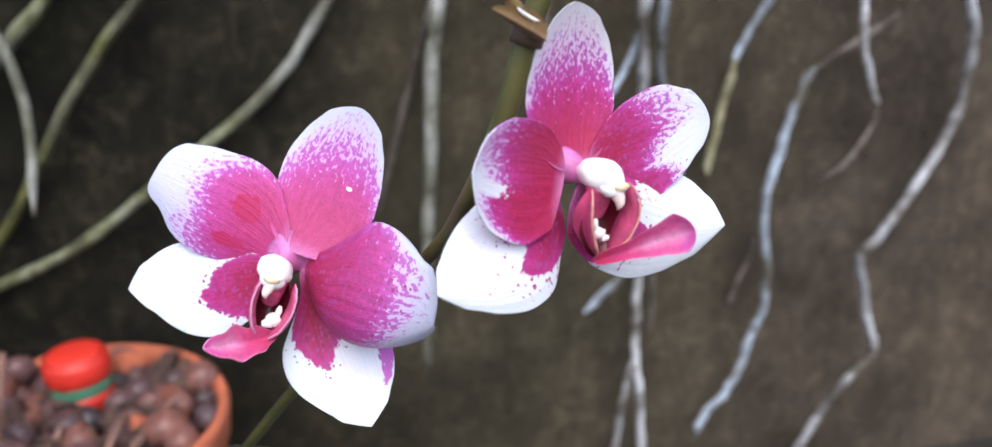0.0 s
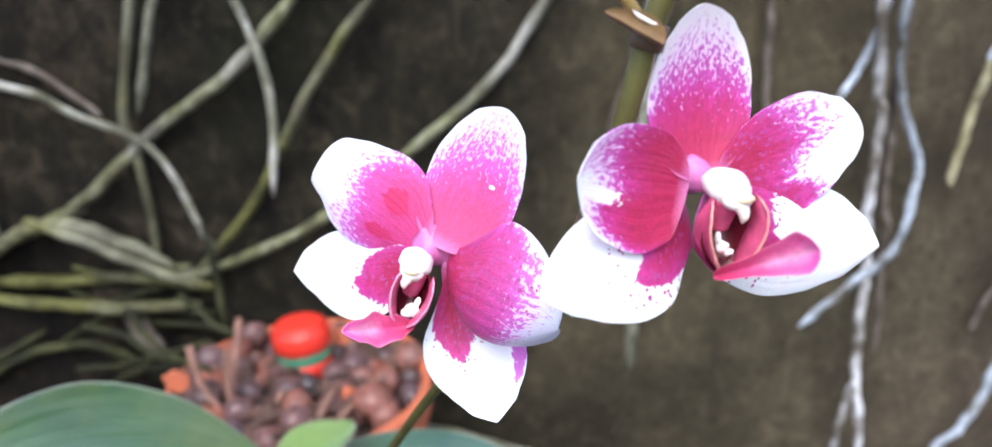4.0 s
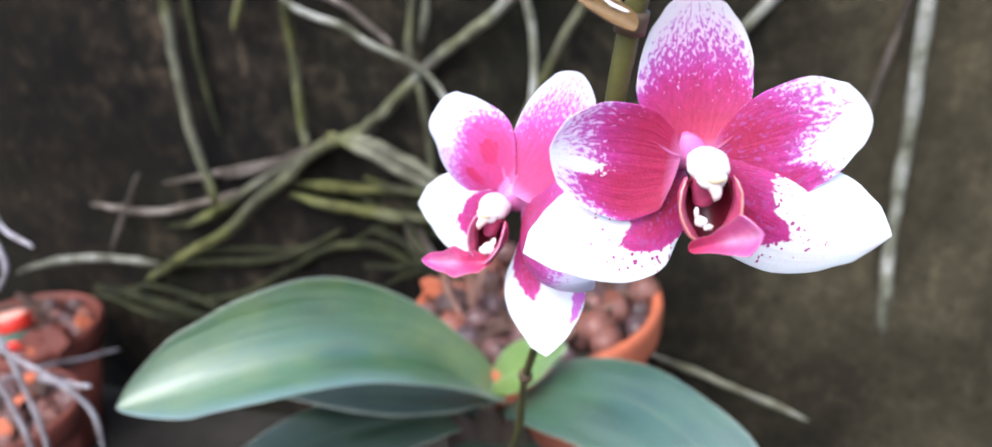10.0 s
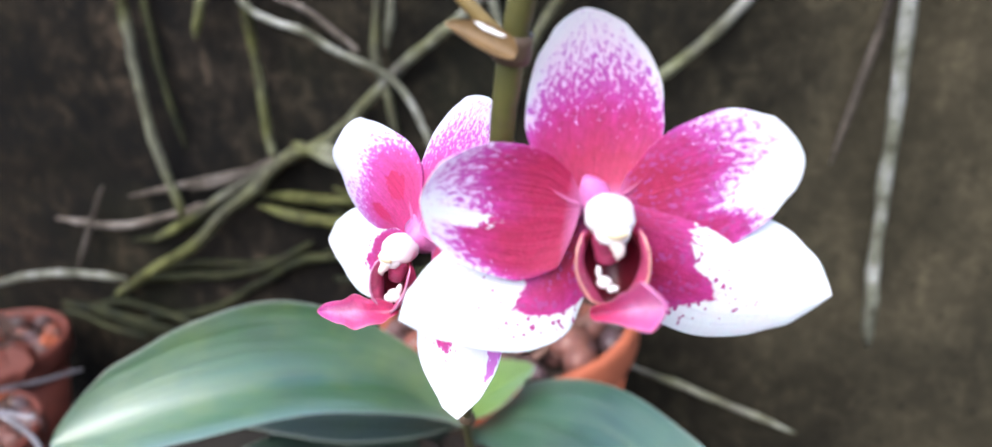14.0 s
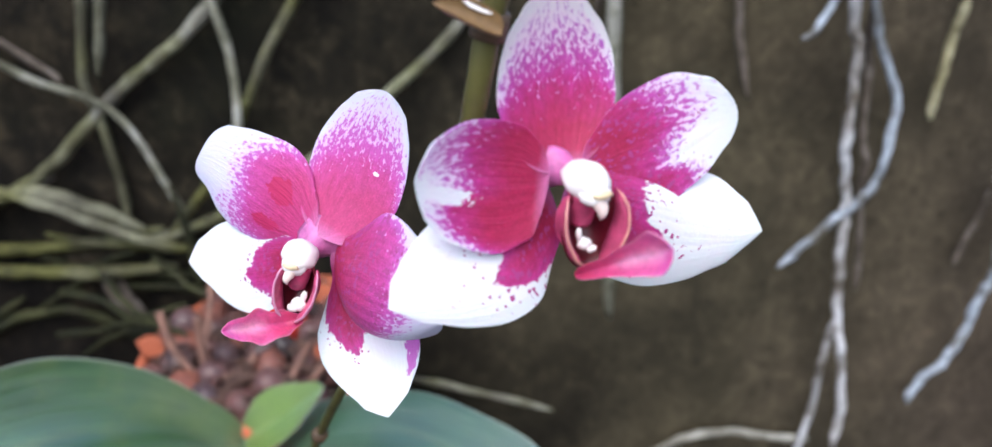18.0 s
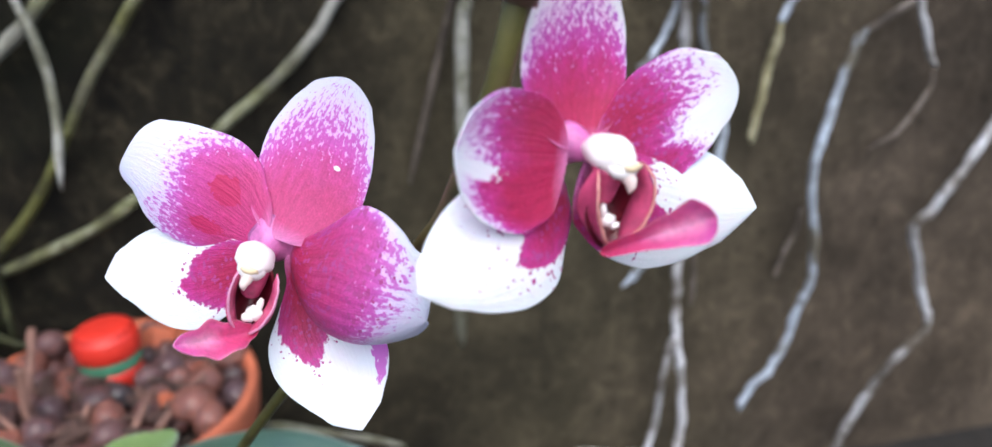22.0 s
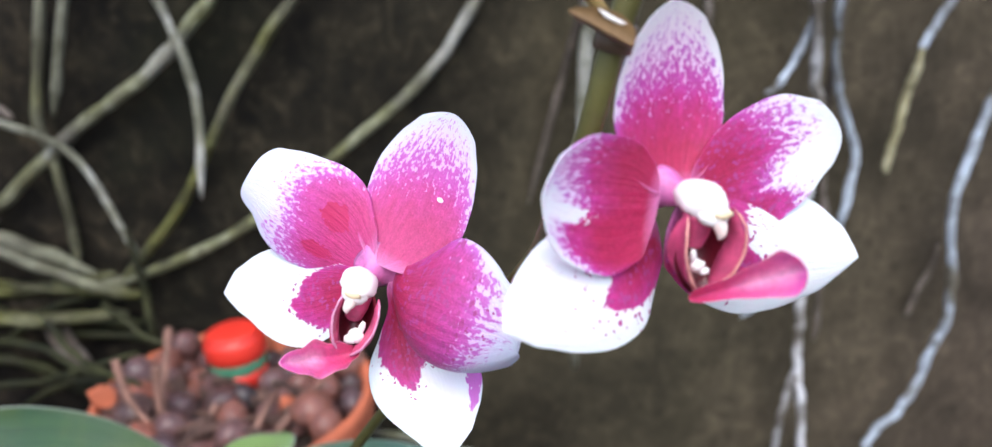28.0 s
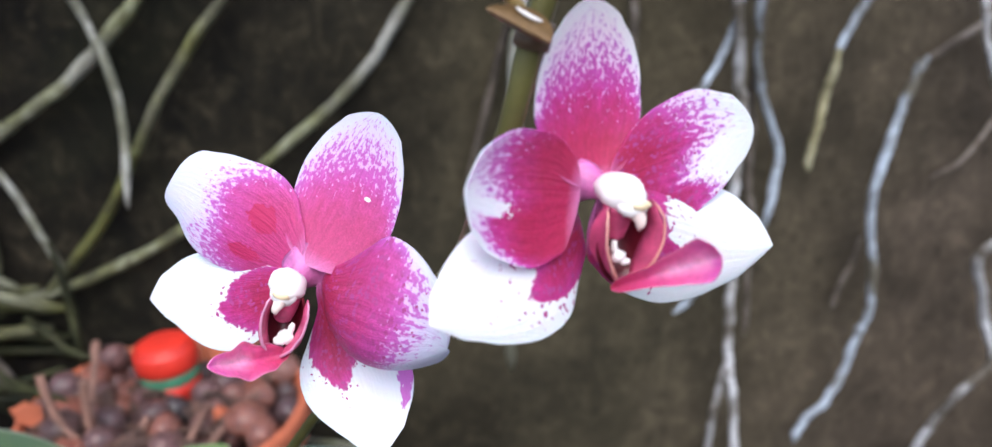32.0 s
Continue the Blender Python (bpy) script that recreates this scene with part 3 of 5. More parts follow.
def blade(base, tip, left, right, lw, rw, cup=0.0, bow=1.0, thick=0.0008, nu=36, nv=20, ripple=0.0, seed=0, fold=0.0, point=0.5, claw=0.45, curl=0.0, sway=0.0, arch=0.0, out=(0, -1, 0)):
    """A petal or leaf from base to tip. lw and rw: its half widths in mm on either side, at even steps from a tenth to nine tenths of the
    length; left and right: a point of each rim, which set how it is turned and how far its middle bows out of line."""
    base, tip, left, right, out = map(Vector, (base, tip, left, right, out))
    axis, length = (tip - base).normalized(), (tip - base).length
    side = right - left
    side = (side - axis * side.dot(axis)).normalized()
    face = side.cross(axis).normalized()
    if face.dot(out) < 0:
        face = -face
    off = ((left + right) / 2 - base).dot(face) * bow
    bm = bmesh.new()
    layer = bm.loops.layers.uv.new("UVMap")
    where, grid = {}, {}

    def half(values, u):
        inner = eased(values, (u - 0.1) / 0.8) / 1000
        if u < 0.1:
            inner *= (u / 0.1) ** claw
        if u > 0.9:
            inner *= ((1 - u) / 0.1) ** point
        return inner

    def place(u, v):
        w = half(lw if v < 0 else rw, u)
        w *= 1 + ripple * noise.noise(Vector((u * 6 + seed * 3.7, 2.0 if v < 0 else 7.0, seed)))
        lift = off * 3.6 * u * (1 - u) + cup * w * v * v - fold * w * (1 - abs(v)) ** 2 - curl * length * u**4 + arch * length * 4 * u * (1 - u)
        wave = ripple * w * 0.45 * noise.noise(Vector((u * 4 + seed, v * 2.2, 5 + seed))) * (0.3 + abs(v))
        return base + axis * (u * length) + side * (w * v + sway / 250 * u * (1 - u)) + face * (lift + wave)

    us = [(1 - math.cos(math.pi * i / nu)) / 2 for i in range(nu + 1)]
    vs = [math.sin(math.pi / 2 * (2 * k / nv - 1)) for k in range(nv + 1)]
    for s in (0, 1):
        for i, u in enumerate(us):
            for k, v in enumerate(vs):
                edge = math.sqrt(max(0.0, 1 - v * v)) * min(1, 6 * u, 6 * (1 - u) + 0.02)
                vert = bm.verts.new(place(u, v) - face * (s * thick * (0.35 + edge)))
                grid[s, i, k] = vert
                where[vert] = (u, (v + 1) / 2)
    quads = []
    for i in range(nu):
        for k in range(nv):
            quads.append((grid[0, i, k], grid[0, i + 1, k], grid[0, i + 1, k + 1], grid[0, i, k + 1]))
            quads.append((grid[1, i, k], grid[1, i, k + 1], grid[1, i + 1, k + 1], grid[1, i + 1, k]))
        quads.append((grid[0, i, 0], grid[1, i, 0], grid[1, i + 1, 0], grid[0, i + 1, 0]))
        quads.append((grid[0, i, nv], grid[0, i + 1, nv], grid[1, i + 1, nv], grid[1, i, nv]))
    for q in quads:
        f = bm.faces.new(q)
        for loop in f.loops:
            loop[layer].uv = where[loop.vert]
    bmesh.ops.recalc_face_normals(bm, faces=bm.faces)
    return bm


# ---- setting ----
WALL_Y, GROUND_Z = 0.02, 0.0


def build_wall():
    bm = bmesh.new()
    nx, nz, x0, x1, z0, z1 = 170, 100, -1.9, 1.7, -0.05, 0.53
    front = [[bm.verts.new((x0 + (x1 - x0) * i / nx, WALL_Y, z0 + (z1 - z0) * k / nz)) for k in range(nz + 1)] for i in range(nx + 1)]
    for col in front:
        for v in col:
            q = v.co
            v.co.y += 0.004 * noise.noise(q * 5) + 0.0025 * noise.noise(q * 23)
    for i in range(nx):
        for k in range(nz):
            bm.faces.new((front[i][k], front[i + 1][k], front[i + 1][k + 1], front[i][k + 1]))
    back = [bm.verts.new((x, WALL_Y + 0.16, z)) for x, z in ((x0, z0), (x1, z0), (x1, z1), (x0, z1))]
    bm.faces.new(back[::-1])
    rim = [front[i][0] for i in range(nx + 1)]
    bm.faces.new([*rim[::-1], back[0], back[1]])
    bm.faces.new([*[front[i][nz] for i in range(nx + 1)], back[2], back[3]])
    bm.faces.new([*[front[0][k] for k in range(nz + 1)], back[3], back[0]])
    bm.faces.new([*[front[nx][k] for k in range(nz + 1)][::-1], back[1], back[2]])
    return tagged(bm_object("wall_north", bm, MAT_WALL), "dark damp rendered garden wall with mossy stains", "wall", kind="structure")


build_wall()
bm = bmesh.new()
N = 40
for i in range(N + 1):
    for k in range(N + 1):
        fx, fy = (i / N * 2 - 1), (k / N * 2 - 1)
        bm.verts.new((fx * abs(fx) ** 3 * 300, fy * abs(fy) ** 3 * 300, GROUND_Z))
bm.verts.ensure_lookup_table()
for i in range(N):
    for k in range(N):
        a = i * (N + 1) + k
        bm.faces.new([bm.verts[j] for j in (a, a + N + 1, a + N + 2, a + 1)])
tagged(bm_object("ground", bm, MAT_GROUND), "dark damp earth at the foot of the wall", "ground", kind="structure")


# ---- aerial roots ----
root_count = 0


def root(kind, radius, off, points):
    """A root along the wall, from (x, z) points at its distance before the wall."""
    global root_count
    root_count += 1
    rnd = random.Random(root_count)
    pts = [(x, WALL_Y - off + rnd.uniform(-0.002, 0.002), z) for x, z in points]
    knobby = 0.34 if kind in ("white", "blue") else 0.22
    bm = tube(pts, radius * (0.88 if knobby > 0.3 else 0.94), 9, 7, knobby, root_count, (1.05, 0.9), True, points[0][1] < 0.46)
    ob = bm_object("aerial_root", bm, ROOT[kind])
    return tagged(ob, ROOT_LABEL[kind], "root", "aerial roots on the wall")


root("grey", 0.0050, 0.014, [(-0.083, 0.500), (-0.100, 0.478), (-0.120, 0.451), (-0.157, 0.414), (-0.191, 0.391), (-0.220, 0.371), (-0.240, 0.352)])
root("green", 0.0052, 0.013, [(-0.205, 0.382), (-0.220, 0.371), (-0.264, 0.332), (-0.296, 0.312), (-0.333, 0.295), (-0.379, 0.273), (-0.441, 0.238), (-0.491, 0.213)])
root("green", 0.0059, 0.022, [(-0.212, 0.275), (-0.247, 0.293), (-0.278, 0.307), (-0.301, 0.309), (-0.331, 0.298), (-0.361, 0.273), (-0.399, 0.248), (-0.437, 0.216), (-0.491, 0.187), (-0.546, 0.154)])
root("pale", 0.0030, 0.026, [(-0.365, 0.500), (-0.368, 0.510), (-0.356, 0.472), (-0.345, 0.443), (-0.326, 0.420), (-0.287, 0.405), (-0.262, 0.389), (-0.223, 0.371), (-0.205, 0.349), (-0.189, 0.310), (-0.181, 0.288)])
root("green", 0.0045, 0.016, [(-0.344, 0.500), (-0.343, 0.455), (-0.343, 0.425), (-0.343, 0.373), (-0.344, 0.318), (-0.342, 0.297)])
root("green", 0.0048, 0.016, [(-0.465, 0.500), (-0.463, 0.459), (-0.461, 0.428), (-0.462, 0.384), (-0.461, 0.315), (-0.453, 0.260), (-0.450, 0.240)])
root("moss", 0.0033, 0.010, [(-0.448, 0.500), (-0.446, 0.453), (-0.444, 0.426), (-0.441, 0.360), (-0.434, 0.301)])
root("green", 0.0048, 0.012, [(-0.354, 0.500), (-0.377, 0.446), (-0.386, 0.425), (-0.399, 0.398)])
root("green", 0.0042, 0.012, [(-0.208, 0.500), (-0.211, 0.492), (-0.218, 0.466), (-0.228, 0.427), (-0.235, 0.385), (-0.231, 0.356), (-0.228, 0.312), (-0.227, 0.278)])
root("pale", 0.0040, 0.020, [(-0.189, 0.500), (-0.192, 0.491), (-0.201, 0.466), (-0.211, 0.432), (-0.222, 0.387)])
root("pale", 0.0033, 0.032, [(-0.154, 0.500), (-0.148, 0.482), (-0.143, 0.465), (-0.130, 0.427), (-0.126, 0.386), (-0.131, 0.329)])
root("green", 0.0044, 0.014, [(-0.027, 0.500), (-0.038, 0.486), (-0.057, 0.461), (-0.087, 0.423), (-0.119, 0.373), (-0.153, 0.316), (-0.201, 0.263)])
root("grey", 0.0044, 0.012, [(0.093, 0.500), (0.081, 0.482), (0.065, 0.457), (0.039, 0.418), (0.006, 0.385), (-0.042, 0.349), (-0.112, 0.299), (-0.184, 0.269), (-0.230, 0.260)])
root("green", 0.0053, 0.010, [(-0.364, 0.263), (-0.331, 0.261), (-0.294, 0.260), (-0.245, 0.263), (-0.204, 0.269)])
root("green", 0.0056, 0.016, [(-0.368, 0.253), (-0.330, 0.248), (-0.293, 0.243), (-0.245, 0.240), (-0.198, 0.241)])
root("green", 0.0050, 0.024, [(-0.315, 0.315), (-0.301, 0.309), (-0.260, 0.290), (-0.215, 0.267), (-0.180, 0.257)])
root("moss", 0.0032, 0.030, [(-0.185, 0.310), (-0.181, 0.275), (-0.180, 0.255), (-0.179, 0.238), (-0.179, 0.216)])
root("moss", 0.0035, 0.008, [(-0.326, 0.241), (-0.290, 0.242), (-0.249, 0.238), (-0.189, 0.231)])
root("moss", 0.0030, 0.010, [(-0.307, 0.258), (-0.250, 0.227), (-0.205, 0.221), (-0.166, 0.209)])
root("moss", 0.0040, 0.010, [(-0.526, 0.127), (-0.451, 0.141), (-0.389, 0.173), (-0.338, 0.201), (-0.293, 0.208), (-0.265, 0.196), (-0.243, 0.178), (-0.227, 0.161)])
root("moss", 0.0042, 0.008, [(-0.590, 0.122), (-0.533, 0.162), (-0.472, 0.174), (-0.423, 0.180), (-0.373, 0.193), (-0.324, 0.219)])
root("moss", 0.0034, 0.012, [(-0.629, 0.135), (-0.576, 0.133), (-0.533, 0.124), (-0.484, 0.113)])
root("moss", 0.0038, 0.012, [(-0.602, 0.131), (-0.549, 0.142), (-0.504, 0.134), (-0.453, 0.124), (-0.413, 0.137)])
root("brown", 0.0035, 0.012, [(-0.261, 0.235), (-0.252, 0.214), (-0.233, 0.197)])
root("pale", 0.0042, 0.020, [(-0.721, 0.146), (-0.661, 0.164), (-0.591, 0.173), (-0.527, 0.174)])
root("brown", 0.0040, 0.012, [(-0.606, 0.228), (-0.559, 0.225), (-0.520, 0.226), (-0.457, 0.241), (-0.411, 0.255)])
root("brown", 0.0031, 0.016, [(-0.533, 0.265), (-0.559, 0.228), (-0.594, 0.173)])
root("brown", 0.0039, 0.008, [(-0.440, 0.264), (-0.389, 0.276), (-0.340, 0.296), (-0.275, 0.315)])
root("pale", 0.0051, 0.030, [(0.145, 0.500), (0.136, 0.440), (0.133, 0.417), (0.131, 0.356), (0.127, 0.289), (0.126, 0.231), (0.125, 0.178)])
root("brown", 0.0031, 0.014, [(0.153, 0.500), (0.145, 0.479), (0.137, 0.458), (0.116, 0.384), (0.094, 0.307)])
root("brown", 0.0032, 0.012, [(0.220, 0.500), (0.220, 0.461), (0.221, 0.441), (0.222, 0.390), (0.229, 0.338)])
root("white", 0.0042, 0.032, [(0.288, 0.500), (0.290, 0.450), (0.292, 0.416), (0.295, 0.390), (0.298, 0.369), (0.297, 0.339), (0.294, 0.310), (0.296, 0.284), (0.299, 0.261), (0.298, 0.240), (0.298, 0.212), (0.299, 0.183), (0.300, 0.160), (0.303, 0.140), (0.307, 0.112), (0.308, 0.080), (0.303, 0.048)])
root("blue", 0.0036, 0.036, [(0.302, 0.500), (0.304, 0.450), (0.305, 0.416), (0.308, 0.384), (0.317, 0.365), (0.325, 0.343), (0.327, 0.328), (0.321, 0.297), (0.318, 0.280), (0.308, 0.265), (0.299, 0.257), (0.287, 0.248), (0.271, 0.234), (0.250, 0.215)])
root("white", 0.0034, 0.028, [(0.300, 0.182), (0.301, 0.166), (0.295, 0.140), (0.291, 0.113), (0.287, 0.085), (0.280, 0.057), (0.272, 0.030)])
root("blue", 0.0030, 0.026, [(0.306, 0.500), (0.294, 0.440), (0.286, 0.416), (0.280, 0.402), (0.270, 0.388), (0.262, 0.380)])
root("brown", 0.0032, 0.024, [(0.316, 0.500), (0.312, 0.430), (0.308, 0.379), (0.310, 0.360), (0.310, 0.332), (0.310, 0.307), (0.313, 0.290), (0.312, 0.273), (0.313, 0.243), (0.315, 0.214), (0.314, 0.185)])
root("blue", 0.0036, 0.026, [(0.418, 0.500), (0.398, 0.458), (0.386, 0.435), (0.376, 0.417), (0.372, 0.405)])
root("straw", 0.0037, 0.026, [(0.373, 0.409), (0.369, 0.392), (0.365, 0.376), (0.360, 0.354), (0.357, 0.332), (0.355, 0.318)])
root("brown", 0.0030, 0.022, [(0.520, 0.440), (0.490, 0.422), (0.469, 0.411), (0.453, 0.401), (0.442, 0.396)])
root("blue", 0.0042, 0.028, [(0.444, 0.398), (0.439, 0.394), (0.427, 0.369), (0.418, 0.333), (0.412, 0.299), (0.412, 0.267), (0.417, 0.229), (0.418, 0.199), (0.411, 0.173), (0.400, 0.142), (0.388, 0.120), (0.371, 0.100), (0.362, 0.082)])
root("white", 0.0034, 0.024, [(0.476, 0.500), (0.483, 0.450), (0.486, 0.429), (0.491, 0.412), (0.497, 0.396), (0.503, 0.379), (0.511, 0.366)])
root("brown", 0.0022, 0.014, [(0.518, 0.362), (0.515, 0.349), (0.506, 0.332), (0.489, 0.312), (0.467, 0.300)])
root("white", 0.0046, 0.032, [(0.558, 0.500), (0.570, 0.470), (0.576, 0.449), (0.589, 0.418), (0.586, 0.366), (0.574, 0.329), (0.557, 0.302), (0.543, 0.280), (0.524, 0.256), (0.506, 0.234), (0.515, 0.203), (0.523, 0.175), (0.533, 0.152), (0.533, 0.137), (0.520, 0.125), (0.504, 0.112), (0.492, 0.092), (0.478, 0.069), (0.462, 0.041), (0.452, 0.016)])
root("brown", 0.0027, 0.014, [(0.412, 0.255), (0.408, 0.233), (0.400, 0.215), (0.393, 0.196)])
root("grey", 0.0031, 0.012, [(-0.049, 0.133), (-0.007, 0.118), (0.028, 0.107), (0.079, 0.087)])
root("grey", 0.0037, 0.020, [(0.160, 0.044), (0.189, 0.057), (0.207, 0.059), (0.229, 0.058), (0.254, 0.053), (0.290, 0.046)])
root("green", 0.0034, 0.012, [(-0.291, 0.273), (-0.259, 0.263), (-0.220, 0.258), (-0.195, 0.251)])
root("moss", 0.0030, 0.010, [(-0.298, 0.243), (-0.255, 0.242), (-0.215, 0.237), (-0.190, 0.229)])
root("moss", 0.0030, 0.012, [(-0.304, 0.211), (-0.270, 0.203), (-0.246, 0.188), (-0.210, 0.183)])
root("brown", 0.0030, 0.006, [(-0.321, 0.428), (-0.294, 0.418), (-0.265, 0.394), (-0.253, 0.384)])
root("moss", 0.0031, 0.012, [(-0.628, 0.133), (-0.588, 0.129), (-0.551, 0.122), (-0.500, 0.113)])
root("moss", 0.0030, 0.006, [(-0.535, 0.171), (-0.456, 0.189), (-0.395, 0.193), (-0.333, 0.206)])
root("moss", 0.0031, 0.008, [(-0.549, 0.119), (-0.494, 0.130), (-0.429, 0.140), (-0.378, 0.151)])
root("moss", 0.0027, 0.012, [(-0.292, 0.165), (-0.260, 0.184), (-0.221, 0.189), (-0.197, 0.181)])
root("moss", 0.0036, 0.010, [(-0.330, 0.246), (-0.253, 0.238), (-0.192, 0.229)])
root("moss", 0.0033, 0.010, [(-0.522, 0.208), (-0.490, 0.214), (-0.449, 0.230), (-0.416, 0.248), (-0.383, 0.264)])
root("brown", 0.0035, 0.006, [(-0.512, 0.254), (-0.462, 0.263), (-0.418, 0.274), (-0.358, 0.286)])
root("brown", 0.0034, 0.014, [(-0.247, 0.243), (-0.241, 0.220), (-0.230, 0.199)])
root("moss", 0.0025, 0.010, [(-0.313, 0.211), (-0.279, 0.229), (-0.253, 0.246), (-0.228, 0.253)])
root("moss", 0.0029, 0.008, [(-0.588, 0.134), (-0.552, 0.112), (-0.505, 0.110), (-0.450, 0.113)])
root("moss", 0.0030, 0.030, [(-0.668, 0.115), (-0.641, 0.110), (-0.635, 0.076), (-0.655, 0.026)])
root("moss", 0.0029, 0.022, [(-0.657, 0.116), (-0.606, 0.131), (-0.564, 0.116), (-0.517, 0.111)])
root("moss", 0.0027, 0.034, [(-0.658, 0.112), (-0.630, 0.098), (-0.628, 0.064), (-0.652, 0.012)])


# thin dry roots that hang over the further pot
for i, pts in enumerate((
    [(-0.357, -0.300, 0.389), (-0.349, -0.300, 0.373), (-0.348, -0.300, 0.350), (-0.328, -0.300, 0.338)],
    [(-0.374, -0.300, 0.371), (-0.361, -0.300, 0.353), (-0.354, -0.300, 0.322), (-0.381, -0.300, 0.296)],
    [(-0.394, -0.300, 0.307), (-0.376, -0.300, 0.273), (-0.368, -0.300, 0.238), (-0.366, -0.300, 0.192), (-0.420, -0.285, 0.140), (-0.500, -0.235, 0.126)],
    [(-0.405, -0.305, 0.280), (-0.379, -0.305, 0.236), (-0.374, -0.305, 0.190), (-0.430, -0.285, 0.140), (-0.510, -0.235, 0.126)],
    [(-0.500, -0.275, 0.175), (-0.490, -0.215, 0.181), (-0.490, -0.150, 0.158), (-0.487, -0.111, 0.146)],
    [(-0.375, -0.308, 0.277), (-0.333, -0.305, 0.253), (-0.319, -0.300, 0.233), (-0.318, -0.300, 0.201)],
    [(-0.354, -0.300, 0.250), (-0.324, -0.300, 0.250), (-0.314, -0.300, 0.250)],
)):
    ob = bm_object("dry_root", tube(pts, 0.0019, 8, 7, 0.25, 200 + i, (1.0, 0.8)), MAT_THIN)
    tagged(ob, "thin dry grey root hanging over a clay pot", "root", "dry roots over the pot")


# ---- pots ----
def clay_pot(name, cx, cy, rim_z, r, bottom_z, label, clay=None):
    """A tapered pot with a thick rolled rim, and the mix that fills it."""
    h = rim_z - bottom_z
    thing = tagged(new(name), label, "plant pot", "clay pots")
    thing.location = (cx, cy, bottom_z)
    c = (cx, cy, bottom_z)
    lip = h - r * 0.30
    part("body", lathe([(r * 0.62, 0.0), (r * 0.64, 0.002), (r * 0.90, lip), (r * 0.80, lip), (r * 0.78, h * 0.72), (r * 0.55, h * 0.1), (0.0, h * 0.1)], c, 72), clay or MAT_CLAY, thing)
    part("rim", lathe([(r * 0.905, lip - 0.001), (r * 0.975, lip + 0.001), (r * 0.985, lip + 0.004), (r, h - 0.006), (r * 0.995, h - 0.002), (r * 0.975, h), (r * 0.94, h), (r * 0.915, h - 0.003), (r * 0.905, h - 0.01), (r * 0.86, lip - 0.012)], c, 72), clay or MAT_CLAY, thing)
    part("soil", lathe([(0.0, h - 0.012), (r * 0.45, h - 0.013), (r * 0.9, h - 0.017)], c, 48, wob=0.02), MAT_MIX, thing)
    return thing


POTS = [
    clay_pot("clay_pot", -0.1088, -0.077, 0.2232, 0.089, GROUND_Z, "orange terracotta pot filled with clay pebbles and bark"),
    clay_pot("clay_pot", -0.642, -0.078, 0.132, 0.075, GROUND_Z, "reddish terracotta pot of clay pebbles against the wall, shade in its colour", MAT_CLAY_SHADED),
    clay_pot("clay_pot", -0.545, -0.202, 0.132, 0.070, GROUND_Z, "reddish terracotta pot of clay pebbles under dry roots, shade in its colour", MAT_CLAY_SHADED),
    clay_pot("clay_pot", -0.112, -0.222, 0.100, 0.052, GROUND_Z, "terracotta pot from which the flowering orchid grows"),
]

POTS[0].location.y -= 0.0115
POTS[0].scale = (1.0, 1.13, 1.0)

ball_meshes = []
for s in range(5):
    bm = blob((0, 0, 0), (1, 1, 0.86), s + 3, 0.22, sub=2)
    me = bpy.data.meshes.new("clay_pebble")
    bm.to_mesh(me)
    bm.free()
    for p in me.polygons:
        p.use_smooth = True
    me.materials.append(MAT_BALL)
    ball_meshes.append(me)
chip_meshes = []
for s in range(4):
    bm = blob((0, 0, 0), (1.25, 0.34, 0.22), s + 31, 0.5, sub=2, freq=1.4)
    me = bpy.data.meshes.new("bark_chip")
    bm.to_mesh(me)
    bm.free()
    me.materials.append(MAT_BARK)
    chip_meshes.append(me)


def fill_pot(cx, cy, z, r, n, chips, seed):
    rnd = random.Random(seed)
    placed = []
    for i in range(n * 14):
        if len(placed) >= n:
            break
        a, d = rnd.uniform(0, 2 * math.pi), r * math.sqrt(rnd.random())
        s = rnd.uniform(0.0072, 0.0132)
        p = Vector((cx + d * math.cos(a), cy + d * math.sin(a), 0))
        if any((p - q).length < 0.78 * (s + t) for q, t in placed):
            continue
        placed.append((p, s))
        ob = new("clay_pebble", ball_meshes[i % 5])
        ob.location = (p.x, p.y, z + s * 0.45 + rnd.uniform(0, 0.006))
        ob.rotation_euler = [rnd.uniform(0, 6.28) for _ in range(3)]
        ob.scale = (s, s, s)
        tagged(ob, "rounded reddish-brown clay pebble lying in a pot", "pebble", "pebbles in the pots")
    for i in range(chips):
        a, d = rnd.uniform(0, 2 * math.pi), r * math.sqrt(rnd.random()) * 0.95
        s = rnd.uniform(0.010, 0.019)
        ob = new("bark_chip", chip_meshes[i % 4])
        ob.location = (cx + d * math.cos(a), cy + d * math.sin(a), z + 0.009 + rnd.uniform(0, 0.006))
        ob.rotation_euler = (rnd.uniform(-0.5, 0.5), rnd.uniform(-0.5, 0.5), rnd.uniform(0, 6.28))
        ob.scale = (s, s, s)
        tagged(ob, "flat brown piece of bark lying in a pot", "bark chip", "bark chips in the pots")


